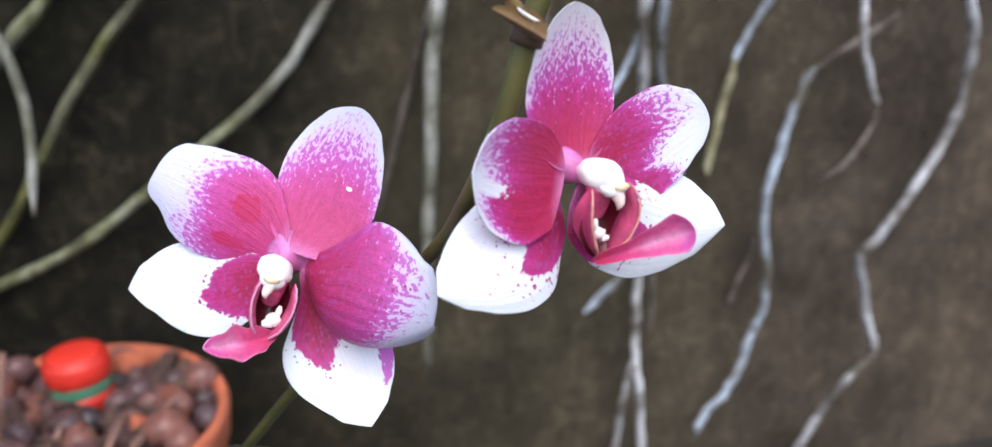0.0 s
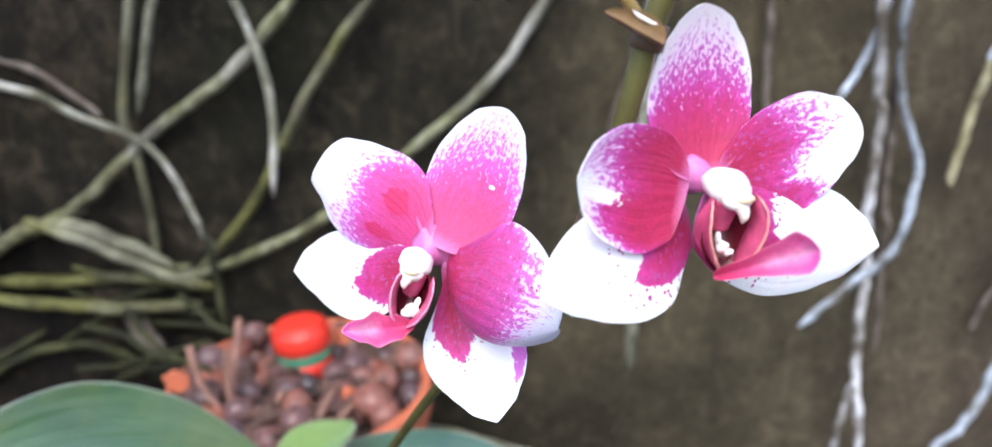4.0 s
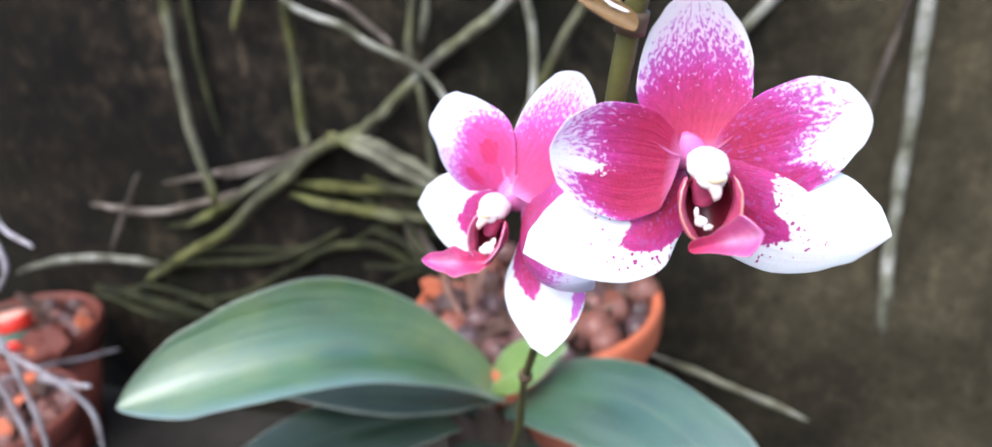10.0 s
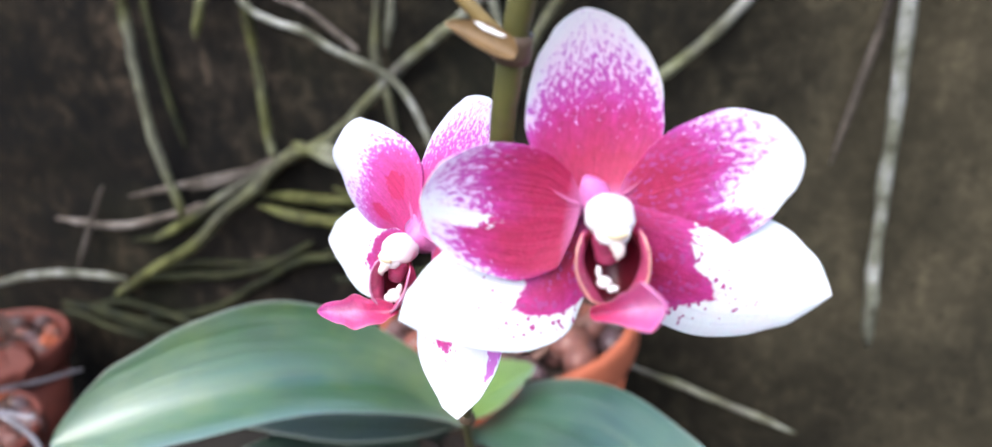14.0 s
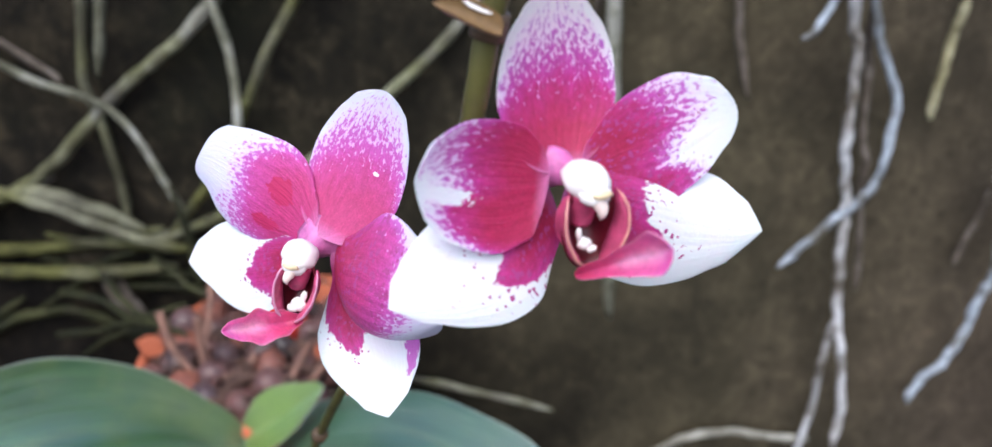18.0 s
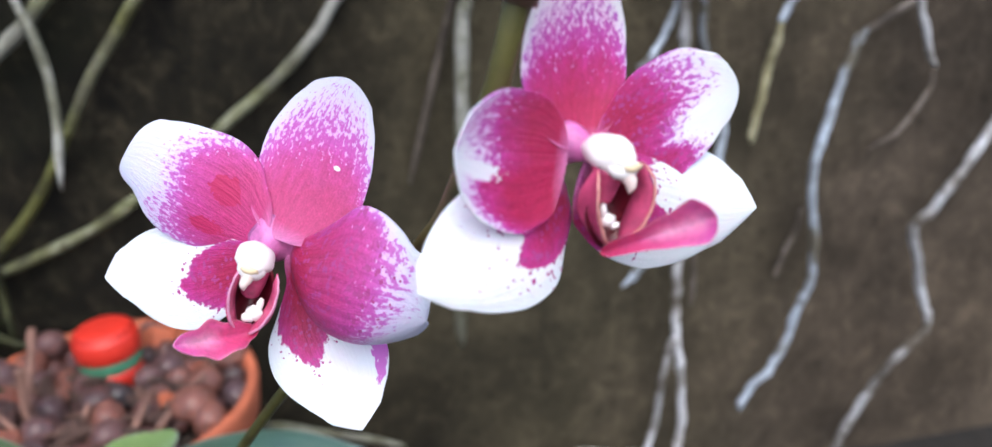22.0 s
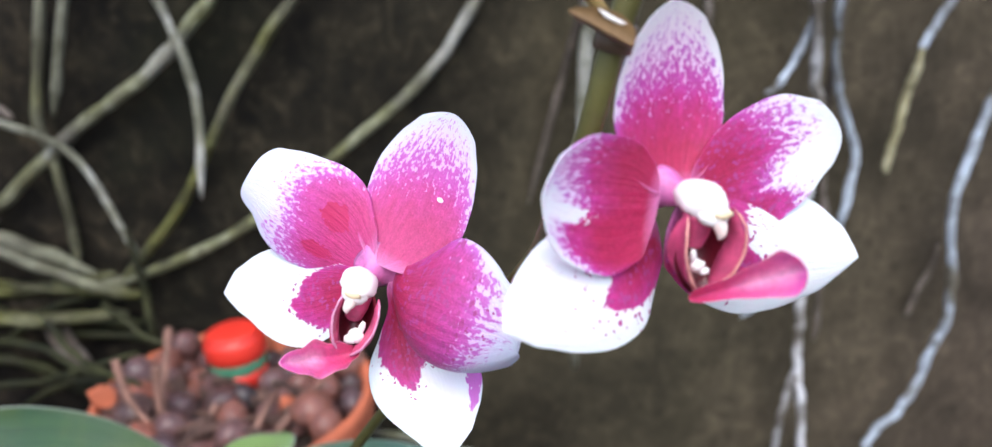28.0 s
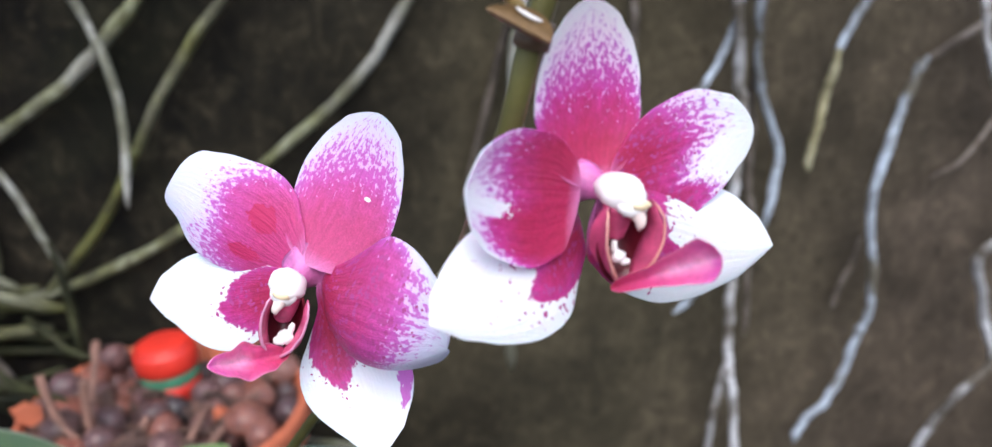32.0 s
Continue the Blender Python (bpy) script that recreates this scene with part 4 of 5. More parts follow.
def shards(cx, cy, z, r, n, seed):
    """Broken pieces of clay pot among the pebbles."""
    rnd = random.Random(seed)
    for i in range(n):
        a, d = rnd.uniform(0, 2 * math.pi), r * math.sqrt(rnd.random())
        w, h, t = rnd.uniform(0.009, 0.017), rnd.uniform(0.007, 0.012), 0.0028
        bm = bmesh.new()
        rim = [(math.cos(k / 6 * 6.283) * w * rnd.uniform(0.7, 1.1), math.sin(k / 6 * 6.283) * h * rnd.uniform(0.7, 1.1)) for k in range(6)]
        low = [bm.verts.new((x, y, -t + 12 * x * x)) for x, y in rim]
        top = [bm.verts.new((x * 0.93, y * 0.93, t + 12 * x * x)) for x, y in rim]
        bm.faces.new(low[::-1])
        bm.faces.new(top)
        for k in range(6):
            bm.faces.new((low[k], low[(k + 1) % 6], top[(k + 1) % 6], top[k]))
        ob = bm_object("pot_shard", bm, MAT_CLAY, False)
        ob.matrix_basis = pose(cx + d * math.cos(a), cy + d * math.sin(a), z + 0.012, rnd.uniform(-50, 50), rnd.uniform(-50, 50), rnd.uniform(0, 360))
        tagged(ob, "broken orange shard of clay pot among pebbles", "pot shard", "shards in the pots")


shards(-0.642, -0.078, 0.118, 0.062, 5, 5)
shards(-0.545, -0.202, 0.122, 0.058, 4, 6)
shards(-0.1088, -0.0885, 0.209, 0.070, 3, 8)
fill_pot(-0.1088, -0.0885, 0.2232 - 0.014, 0.079, 130, 40, 4)
fill_pot(-0.642, -0.078, 0.132 - 0.016, 0.064, 90, 14, 9)
fill_pot(-0.545, -0.202, 0.132 - 0.014, 0.060, 80, 10, 10)


def capsule_tag(x, y, z, s, band, lid, label, lean):
    """A small barrel with a coloured band, lying upright among the pebbles."""
    thing = tagged(new("fertiliser_barrel"), label, "barrel", "barrels in the pots")
    thing.matrix_basis = pose(x, y, z, *lean)
    m = thing.matrix_basis.copy()

    def turned(profile):
        b = lathe([(r * s, h * s) for r, h in profile], (0, 0, 0), 40)
        b.transform(m)
        return b

    part("body", turned([(0.0, -1.15), (0.80, -1.14), (0.92, -1.02), (0.95, -0.6), (0.97, -0.30)]), MAT_RED, thing)
    part("band", turned([(0.97, -0.30), (0.995, -0.27), (1.0, 0.06), (0.98, 0.10)]), band, thing)
    part("cap", turned([(1.0, 0.10), (1.06, 0.16), (1.07, 0.5), (1.05, 0.78), (0.98, 0.95)]), MAT_RED, thing)
    part("lid", turned([(0.98, 0.95), (0.84, 1.05), (0.5, 1.10), (0.0, 1.11)]), lid, thing)
    return thing


capsule_tag(-0.1105, -0.0600, 0.2325, 0.0190, MAT_GREENBAND, MAT_RED, "red plastic barrel with a green band in a pot", (2, -4, 0))
capsule_tag(-0.630, -0.094, 0.137, 0.0165, MAT_TEAL, MAT_PINKCAP, "faded red barrel with a teal band in a pot", (-6, -8, 0))

for pts in (
    [(-0.1520, -0.060, 0.2560), (-0.1500, -0.085, 0.2420), (-0.1480, -0.110, 0.2300), (-0.1380, -0.124, 0.2230), (-0.1250, -0.132, 0.2180)],
    [(-0.1190, -0.128, 0.2200), (-0.1140, -0.112, 0.2300), (-0.1120, -0.095, 0.2240)],
    [(-0.1457, -0.115, 0.2584), (-0.1467, -0.118, 0.2390), (-0.1437, -0.122, 0.2235), (-0.1328, -0.126, 0.2185), (-0.1200, -0.130, 0.2170)],
    [(-0.170, -0.112, 0.262), (-0.166, -0.118, 0.245), (-0.155, -0.125, 0.228), (-0.140, -0.135, 0.219)],
    [(-0.075, -0.140, 0.222), (-0.060, -0.115, 0.230), (-0.048, -0.085, 0.226)],
    [(-0.090, -0.145, 0.221), (-0.082, -0.120, 0.229), (-0.080, -0.095, 0.224)],
):
    tagged(bm_object("twig", tube(pts, 0.0026, 8, 6, 0.3, len(pts), (1.0, 0.7)), MAT_TWIG), "bent dry pinkish-brown root end in a pot", "twig", "twigs in the pot")
for i, (x, y, z, r) in enumerate(((-0.164, -0.112, 0.226, 0.0125), (-0.150, -0.036, 0.232, 0.0110), (-0.172, -0.070, 0.230, 0.0115), (-0.112, -0.108, 0.228, 0.0100), (-0.183, -0.088, 0.224, 0.0095), (-0.140, -0.128, 0.222, 0.0105), (-0.160, -0.052, 0.226, 0.0120))):
    ob = new("clay_pebble", ball_meshes[i % 5])
    ob.location, ob.scale, ob.rotation_euler = (x, y, z), (r, r, r * 0.95), (i, 2 * i, 0)
    tagged(ob, "rounded purplish-brown clay pebble heaped at the rim of a pot", "pebble", "pebbles in the pots")
for x, y, z, k_size, tilt in ((-0.186, -0.098, 0.230, 1.0, (75, 30, 20)), (-0.592, -0.106, 0.138, 1.5, (80, 10, 15)), (-0.577, -0.098, 0.136, 2.0, (70, -40, 35))):
    bm = bmesh.new()
    rim = [(0.010 * math.cos(k * 1.047) * (0.8 + 0.25 * (k % 2)), 0.0075 * math.sin(k * 1.047)) for k in range(6)]
    low, top = [bm.verts.new((p, q, -0.003 + 10 * p * p)) for p, q in rim], [bm.verts.new((p * 0.93, q * 0.93, 0.003 + 10 * p * p)) for p, q in rim]
    bm.faces.new(low[::-1])
    bm.faces.new(top)
    for k in range(6):
        bm.faces.new((low[k], low[(k + 1) % 6], top[(k + 1) % 6], top[k]))
    ob = bm_object("pot_shard", bm, MAT_CLAY if k_size == 1.0 else MAT_CLAY_SHADED, False)
    ob.matrix_basis = pose(x, y, z, *tilt) @ Matrix.Scale(k_size, 4)
    tagged(ob, "bright orange shard of clay pot leaning on the rim", "pot shard", "shards in the pots")
# mossy roots that creep from the wall over the rim of the pot
for i, pts in enumerate((
    [(-0.262, 0.006, 0.246), (-0.250, -0.004, 0.238), (-0.232, -0.022, 0.226), (-0.205, -0.050, 0.224), (-0.180, -0.075, 0.229), (-0.165, -0.090, 0.232)],
    [(-0.290, 0.004, 0.226), (-0.255, -0.010, 0.224), (-0.225, -0.035, 0.219), (-0.192, -0.058, 0.226), (-0.168, -0.062, 0.236)],
    [(-0.300, 0.002, 0.190), (-0.261, -0.012, 0.199), (-0.238, -0.030, 0.212), (-0.212, -0.040, 0.222), (-0.178, -0.045, 0.233)],
    [(-0.215, 0.004, 0.250), (-0.195, -0.010, 0.240), (-0.175, -0.024, 0.232), (-0.150, -0.030, 0.229)],
)):
    ob = bm_object("aerial_root", tube(pts, 0.0026, 9, 7, 0.3, 300 + i, (1.05, 0.8)), ROOT["moss"])
    tagged(ob, "mossy green root creeping from the wall over the pot's rim", "root", "aerial roots on the wall")
ob = new("clay_pebble", ball_meshes[1])
ob.location, ob.scale = (-0.0560, -0.126, 0.2270), (0.0135, 0.0135, 0.0130)
tagged(ob, "large orange-brown clay pebble lying in a pot", "pebble", "pebbles in the pots")

# ---- the orchid ----
orchid = tagged(new("orchid"), "flowering orchid with two crimson and white blooms", "orchid")
orchid.location = (-0.110, -0.195, 0.088)

part("leaf", blade((-0.1051, -0.1914, 0.2125), (-0.2297, -0.3580, 0.2918), (-0.1379, -0.2915, 0.2630), (-0.1585, -0.2655, 0.2854), [23.2, 25.1, 26.3, 26.0, 27.5, 28.4, 25.6], [16.0, 22.5, 29.0, 33.4, 34.4, 30.2, 21.7], 0.65, 1.0, 0.0024, 52, 26, 0.03, 3, 0.10, point=0.62, claw=0.22, curl=0.035, arch=0.015, sway=7.3, out=(0, 0, 1)), MAT_LEAF, orchid, "broad glossy green leaf")
part("leaf", blade((-0.100, -0.185, 0.200), (0.085, -0.335, 0.235), (-0.030, -0.300, 0.235), (-0.010, -0.240, 0.275), [19, 25, 28, 30, 29, 22, 14], [28, 29, 28.5, 27.5, 26, 24, 14], -0.10, 0.1, 0.0024, 48, 24, 0.03, 7, 0.10, claw=0.3, arch=0.05, sway=28, out=(0, 0, 1)), MAT_LEAF_BLUE, orchid, "glossy bluish-green leaf")
part("leaf", blade((-0.105, -0.190, 0.190), (-0.225, -0.360, 0.200), (-0.150, -0.310, 0.195), (-0.190, -0.255, 0.240), [8, 15, 20, 22, 21, 17, 10], [15, 22, 25, 25, 24, 20, 12], -0.10, 0.1, 0.0024, 44, 22, 0.03, 9, 0.13, sway=24, out=(0, 0, 1)), MAT_LEAF_SHADED, orchid, "leaf under another, dark green with the shade in its colour")
part("leaf", blade((-0.108, -0.190, 0.214), (-0.0560, -0.194, 0.2510), (-0.090, -0.205, 0.218), (-0.094, -0.180, 0.246), [9, 13, 15, 15, 13.5, 10, 6], [9, 13.5, 16, 16, 14, 10.5, 6], 0.20, 0.3, 0.0018, 30, 16, 0.04, 11, 0.25, out=(0.1, -0.7, 0.7)), MAT_LEAF_NEW, orchid, "young yellow-green leaf")
part("leaf", blade((-0.100, -0.192, 0.186), (0.000, -0.350, 0.180), (-0.070, -0.290, 0.186), (-0.020, -0.250, 0.200), [12, 20, 24, 25, 23, 18, 10], [14, 20, 23, 23, 21, 17, 10], -0.10, 0.1, 0.0024, 40, 20, 0.03, 12, 0.12, out=(0, 0, 1)), MAT_LEAF_SHADED, orchid, "leaf under another, dark green with the shade in its colour")
part("leaf", blade((-0.104, -0.196, 0.184), (-0.150, -0.355, 0.190), (-0.150, -0.275, 0.192), (-0.100, -0.290, 0.192), [11, 18, 22, 23, 21, 16, 9], [11, 17, 20, 21, 19, 15, 8], -0.10, 0.1, 0.0024, 40, 20, 0.03, 13, 0.12, out=(0, 0, 1)), MAT_LEAF_SHADED, orchid, "leaf under another, dark green with the shade in its colour")
# added leaf to cover the pot, as dark as the shade there
part("leaf", blade((-0.100, -0.186, 0.206), (-0.215, -0.262, 0.240), (-0.150, -0.250, 0.220), (-0.170, -0.190, 0.230), [9, 14, 17, 18, 17, 13, 8], [8, 12, 14, 14, 12, 10, 6], -0.10, 0.1, 0.0022, 36, 18, 0.03, 15, 0.12, out=(0, 0, 1)), MAT_LEAF_SHADED, orchid, "leaf under another, dark green with the shade in its colour")
# added blades before the pot; their dark brown stands in for shade under the leaves
for bx, bz, tx in ((-0.116, 0.204, -0.122), (-0.096, 0.206, -0.086), (-0.106, 0.210, -0.104)):
    part("leaf_sheath", blade((bx, -0.205, 0.096), (tx, -0.212, bz), (bx - 0.012, -0.212, 0.14), (bx + 0.012, -0.212, 0.14), [16, 18, 19, 19, 17, 14, 9], [16, 18, 19, 19, 17, 14, 9], -0.6, 0.2, 0.0016, 16, 10, 0.05, 3, 0.1, out=(0, -1, 0)), MAT_SHADE_SHEATH, orchid, "added leaf base, dark brown to stand in for shade")
part("crown", blob((-0.108, -0.192, 0.145), (0.010, 0.010, 0.062), 2, 0.1), MAT_STEM_DARK, orchid)
SPIKE = [(-0.100, -0.200, 0.165), (-0.084, -0.232, 0.195), (-0.0433, -0.318, 0.2735), (-0.0277, -0.350, 0.3140), (-0.0143, -0.379, 0.3485), (0.005, -0.410, 0.3890), (0.023, -0.430, 0.4190), (0.0366, -0.4565, 0.4450), (0.0408, -0.4737, 0.4630), (0.0447, -0.4810, 0.4780), (0.0485, -0.4828, 0.4930), (0.0540, -0.4840, 0.510), (0.0625, -0.4850, 0.540), (0.076, -0.486, 0.60)]
part("flower_spike", tube(SPIKE, 0.00190, 18, 8, 0.05, 5, (1.0, 1.0, 0.78, 0.72, 0.82, 1.05, 1.15, 1.15), False), MAT_STEM, orchid, "olive green flower spike")
part("spike_node", tube([(-0.0155, -0.3755, 0.3457), (-0.0131, -0.3825, 0.3513)], 0.0026, 14, 3, 0, 1, (1, 1), False), MAT_STEM_DARK, orchid)
part("spike_node", tube([(0.0479, -0.4828, 0.4905), (0.0489, -0.4831, 0.4945)], 0.0030, 16, 3, 0.06, 1, (0.95, 1.0), False), MAT_STEM_DARK, orchid)
part("bract", blade((0.0500, -0.4868, 0.4918), (0.0404, -0.4884, 0.4972), (0.0452, -0.4865, 0.4965), (0.0448, -0.4900, 0.4925), [1.6, 2.0, 2.1, 2.0, 1.7, 1.3, 0.8], [1.6, 2.0, 2.1, 2.0, 1.7, 1.3, 0.8], 0.9, 0.3, 0.0005, 22, 14, 0.08, 4, 0.0, 0.6, 0.4, out=(0.0, -0.3, 1.0)), MAT_BRACT, orchid, "dry golden-brown boat-shaped bract")
part("bract_tip", blade((0.0492, -0.4868, 0.4948), (0.0448, -0.4880, 0.4972), (0.0470, -0.4860, 0.4966), (0.0470, -0.4885, 0.4950), [0.25, 0.5, 0.6, 0.4, 0.2], [0.2, 0.45, 0.4, 0.5, 0.2], -0.3, 0.5, 0.0004, 14, 8, 0.5, 5, out=(0.0, -0.6, 0.8)), MAT_COLUMN, orchid, "papery white lining of the bract")
part("side_stalk", tube([(0.0470, -0.4850, 0.4948), (0.0445, -0.4862, 0.4980), (0.0415, -0.4868, 0.5020), (0.0382, -0.4872, 0.5070), (0.0350, -0.4876, 0.5130)], 0.00105, 12, 6, 0.05, 2, (1.0, 1.15)), MAT_PEDICEL, orchid, "pinkish-yellow side stalk")

WHITE, ROSE, LAVENDER = (0.74, 0.74, 0.80), (0.42, 0.020, 0.105), (0.62, 0.61, 0.79)
PINK, ORCHID = (0.44, 0.038, 0.165), (0.50, 0.075, 0.35)
PB_DORSAL = petal_material("dorsal_sepal", ((0.0, 0.32), (0.19, 0.48), (0.36, 0.52), (0.59, 0.53), (0.79, 0.52), (0.92, 0.46), (1.0, 0.34)), ((0.0, 0.50), (0.13, 0.80), (0.3, 0.90), (0.62, 0.92), (0.88, 0.86), (1.0, 0.56)), 0.03, tip=(0.80, 0.74, 0.78), seed=1.0)
PB_LEFT = petal_material("left_petal", ((0.0, 0.42), (0.08, 0.55), (0.2, 0.62), (0.45, 0.60), (0.56, 0.52), (0.62, 0.56), (0.76, 0.72), (0.90, 0.66), (0.97, 0.44), (1.0, 0.3)), ((0.0, 0.98), (0.15, 1.08), (0.33, 1.02), (0.5, 0.88), (0.7, 0.9), (0.93, 0.92), (1.0, 0.6)), 0.03, patches=((0.78, 0.16, 0.27, 0.07, WHITE),), long=25, wide=22, seed=2.0, haze=(0.66, 0.34, 0.68))
PB_RIGHT = petal_material("right_petal", ((0.0, 0.36), (0.1, 0.46), (0.25, 0.54), (0.38, 0.62), (0.47, 0.53), (0.56, 0.47), (0.70, 0.44), (0.80, 0.56), (0.88, 0.62), (0.99, 0.58), (1.0, 0.5)), ((0.0, 0.8), (0.27, 0.88), (0.43, 0.84), (0.56, 0.66), (0.70, 0.58), (0.83, 0.70), (1.0, 0.76)), 0.035, dots=0.3, long=28, wide=20, seed=3.0)
PB_LOW_R = petal_material("lateral_sepal_r", ((0.0, 0.36), (0.50, 0.40), (0.62, 0.47), (0.66, 0.56), (0.74, 0.58), (0.80, 0.52), (0.85, 0.45), (1.0, 0.30)), ((0.0, 0.3), (1.0, 0.6)), 0.03, dots=0.30, sharp=True, long=38, wide=22, seed=4.0)
PB_LOW_L = petal_material("lateral_sepal_l", ((0.0, 0.30), (0.5, 0.40), (0.66, 0.44), (0.73, 0.53), (0.80, 0.50), (0.86, 0.40), (0.97, 0.27), (1.0, 0.2)), ((0.0, 0.4), (1.0, 0.5)), 0.03, dots=0.42, sharp=True, long=34, wide=22, seed=5.0)
PA_DORSAL = petal_material("dorsal_sepal_a", ((0.0, 0.28), (0.09, 0.40), (0.17, 0.48), (0.35, 0.55), (0.62, 0.62), (0.8, 0.62), (0.92, 0.54), (1.0, 0.36)), ((0.0, 0.5), (0.1, 0.76), (0.22, 0.9), (0.53, 0.97), (0.88, 0.9), (1.0, 0.66)), 0.03, tip=LAVENDER, heart=PINK, blush=ORCHID, patches=((0.51, 0.22, 0.014, 0.03, WHITE),), long=34, seed=6.0)
PA_LEFT = petal_material("left_petal_a", ((0.0, 0.30), (0.07, 0.47), (0.14, 0.55), (0.25, 0.64), (0.38, 0.62), (0.53, 0.58), (0.75, 0.58), (0.92, 0.48), (1.0, 0.36)), ((0.0, 0.62), (0.12, 0.76), (0.32, 0.78), (0.56, 0.74), (0.75, 0.8), (0.89, 0.84), (1.0, 0.7)), 0.03, tip=LAVENDER, heart=PINK, blush=ORCHID, patches=((0.36, -0.19, 0.11, 0.10, ROSE), (0.38, 0.17, 0.12, 0.10, ROSE)), long=33, wide=24, seed=7.0)
PA_RIGHT = petal_material("right_petal_a", ((0.0, 0.46), (0.05, 0.68), (0.15, 0.73), (0.33, 0.75), (0.42, 0.72), (0.5, 0.68), (0.75, 0.60), (1.0, 0.5)), ((0.0, 0.74), (0.05, 0.9), (0.15, 0.95), (0.33, 0.94), (0.5, 0.87), (0.7, 0.78), (1.0, 0.68)), 0.03, tip=LAVENDER, blush=ORCHID, dots=0.22, long=34, wide=26, seed=8.0, core=1.5)
PA_LOW_L = petal_material("lateral_sepal_al", ((0.0, 0.16), (0.26, 0.32), (0.45, 0.43), (0.58, 0.50), (0.66, 0.56), (0.74, 0.52), (0.82, 0.42), (1.0, 0.24)), ((0.0, 0.3), (1.0, 0.5)), 0.035, dots=0.14, sharp=True, long=38, wide=20, seed=9.0)
PA_LOW_R = petal_material("lateral_sepal_ar", ((0.0, 0.20), (0.1, 0.34), (0.2, 0.43), (0.28, 0.54), (0.34, 0.60), (0.41, 0.56), (0.51, 0.47), (0.64, 0.43), (0.8, 0.50), (1.0, 0.52)), ((0.0, 0.3), (1.0, 0.6)), 0.03, dots=0.16, sharp=True, patches=((0.68, 0.42, 0.14, 0.07, (0.50, 0.13, 0.47)),), long=38, wide=22, seed=10.0)


def bowl(at, rx, ry, depth, cy, front, thick=0.6, rings=10, segs=28):
    """The hollow of a lip: a thin shell open to the front, with sizes in mm."""
    bm = bmesh.new()
    shells = []
    for s in (0, 1):
        grow = 1 + s * thick / rx
        sheet = [[bm.verts.new(at(rx * grow * f * math.cos(a), cy + ry * grow * f * math.sin(a), front - (depth + s * thick) * (1 - f * f) ** 0.7)) for a in (2 * math.pi * k / segs for k in range(segs))] for f in (i / rings for i in range(1, rings + 1))]
        hub = bm.verts.new(at(0, cy, front - depth - s * thick))
        for k in range(segs):
            bm.faces.new((hub, sheet[0][k], sheet[0][(k + 1) % segs]))
        for p, q in zip(sheet, sheet[1:]):
            for k in range(segs):
                bm.faces.new((p[k], q[k], q[(k + 1) % segs], p[(k + 1) % segs]))
        shells.append(sheet[-1])
    for k in range(segs):
        bm.faces.new((shells[0][k], shells[1][k], shells[1][(k + 1) % segs], shells[0][(k + 1) % segs]))
    bmesh.ops.recalc_face_normals(bm, faces=bm.faces)
    return bm


def trumpet(at, face, foot, mouth, wide, narrow, rings=9, segs=24):
    """The flared collar in which petals and column meet."""
    bm = bmesh.new()
    side = face.orthogonal().normalized()
    other = face.cross(side)
    loops = []
    for i in range(rings + 1):
        f = i / rings
        r = narrow + (wide - narrow) * (1 - f) ** 3
        c = foot.lerp(mouth, f)
        loops.append([bm.verts.new(c + (side * math.cos(a) + other * math.sin(a)) * r * (1 + 0.05 * math.sin(5 * a) * (1 - f))) for a in (2 * math.pi * k / segs for k in range(segs))])
    for p, q in zip(loops, loops[1:]):
        for k in range(segs):
            bm.faces.new((p[k], p[(k + 1) % segs], q[(k + 1) % segs], q[k]))
    bm.faces.new(loops[0][::-1])
    bm.faces.new(loops[-1])
    bmesh.ops.recalc_face_normals(bm, faces=bm.faces)
    return bm


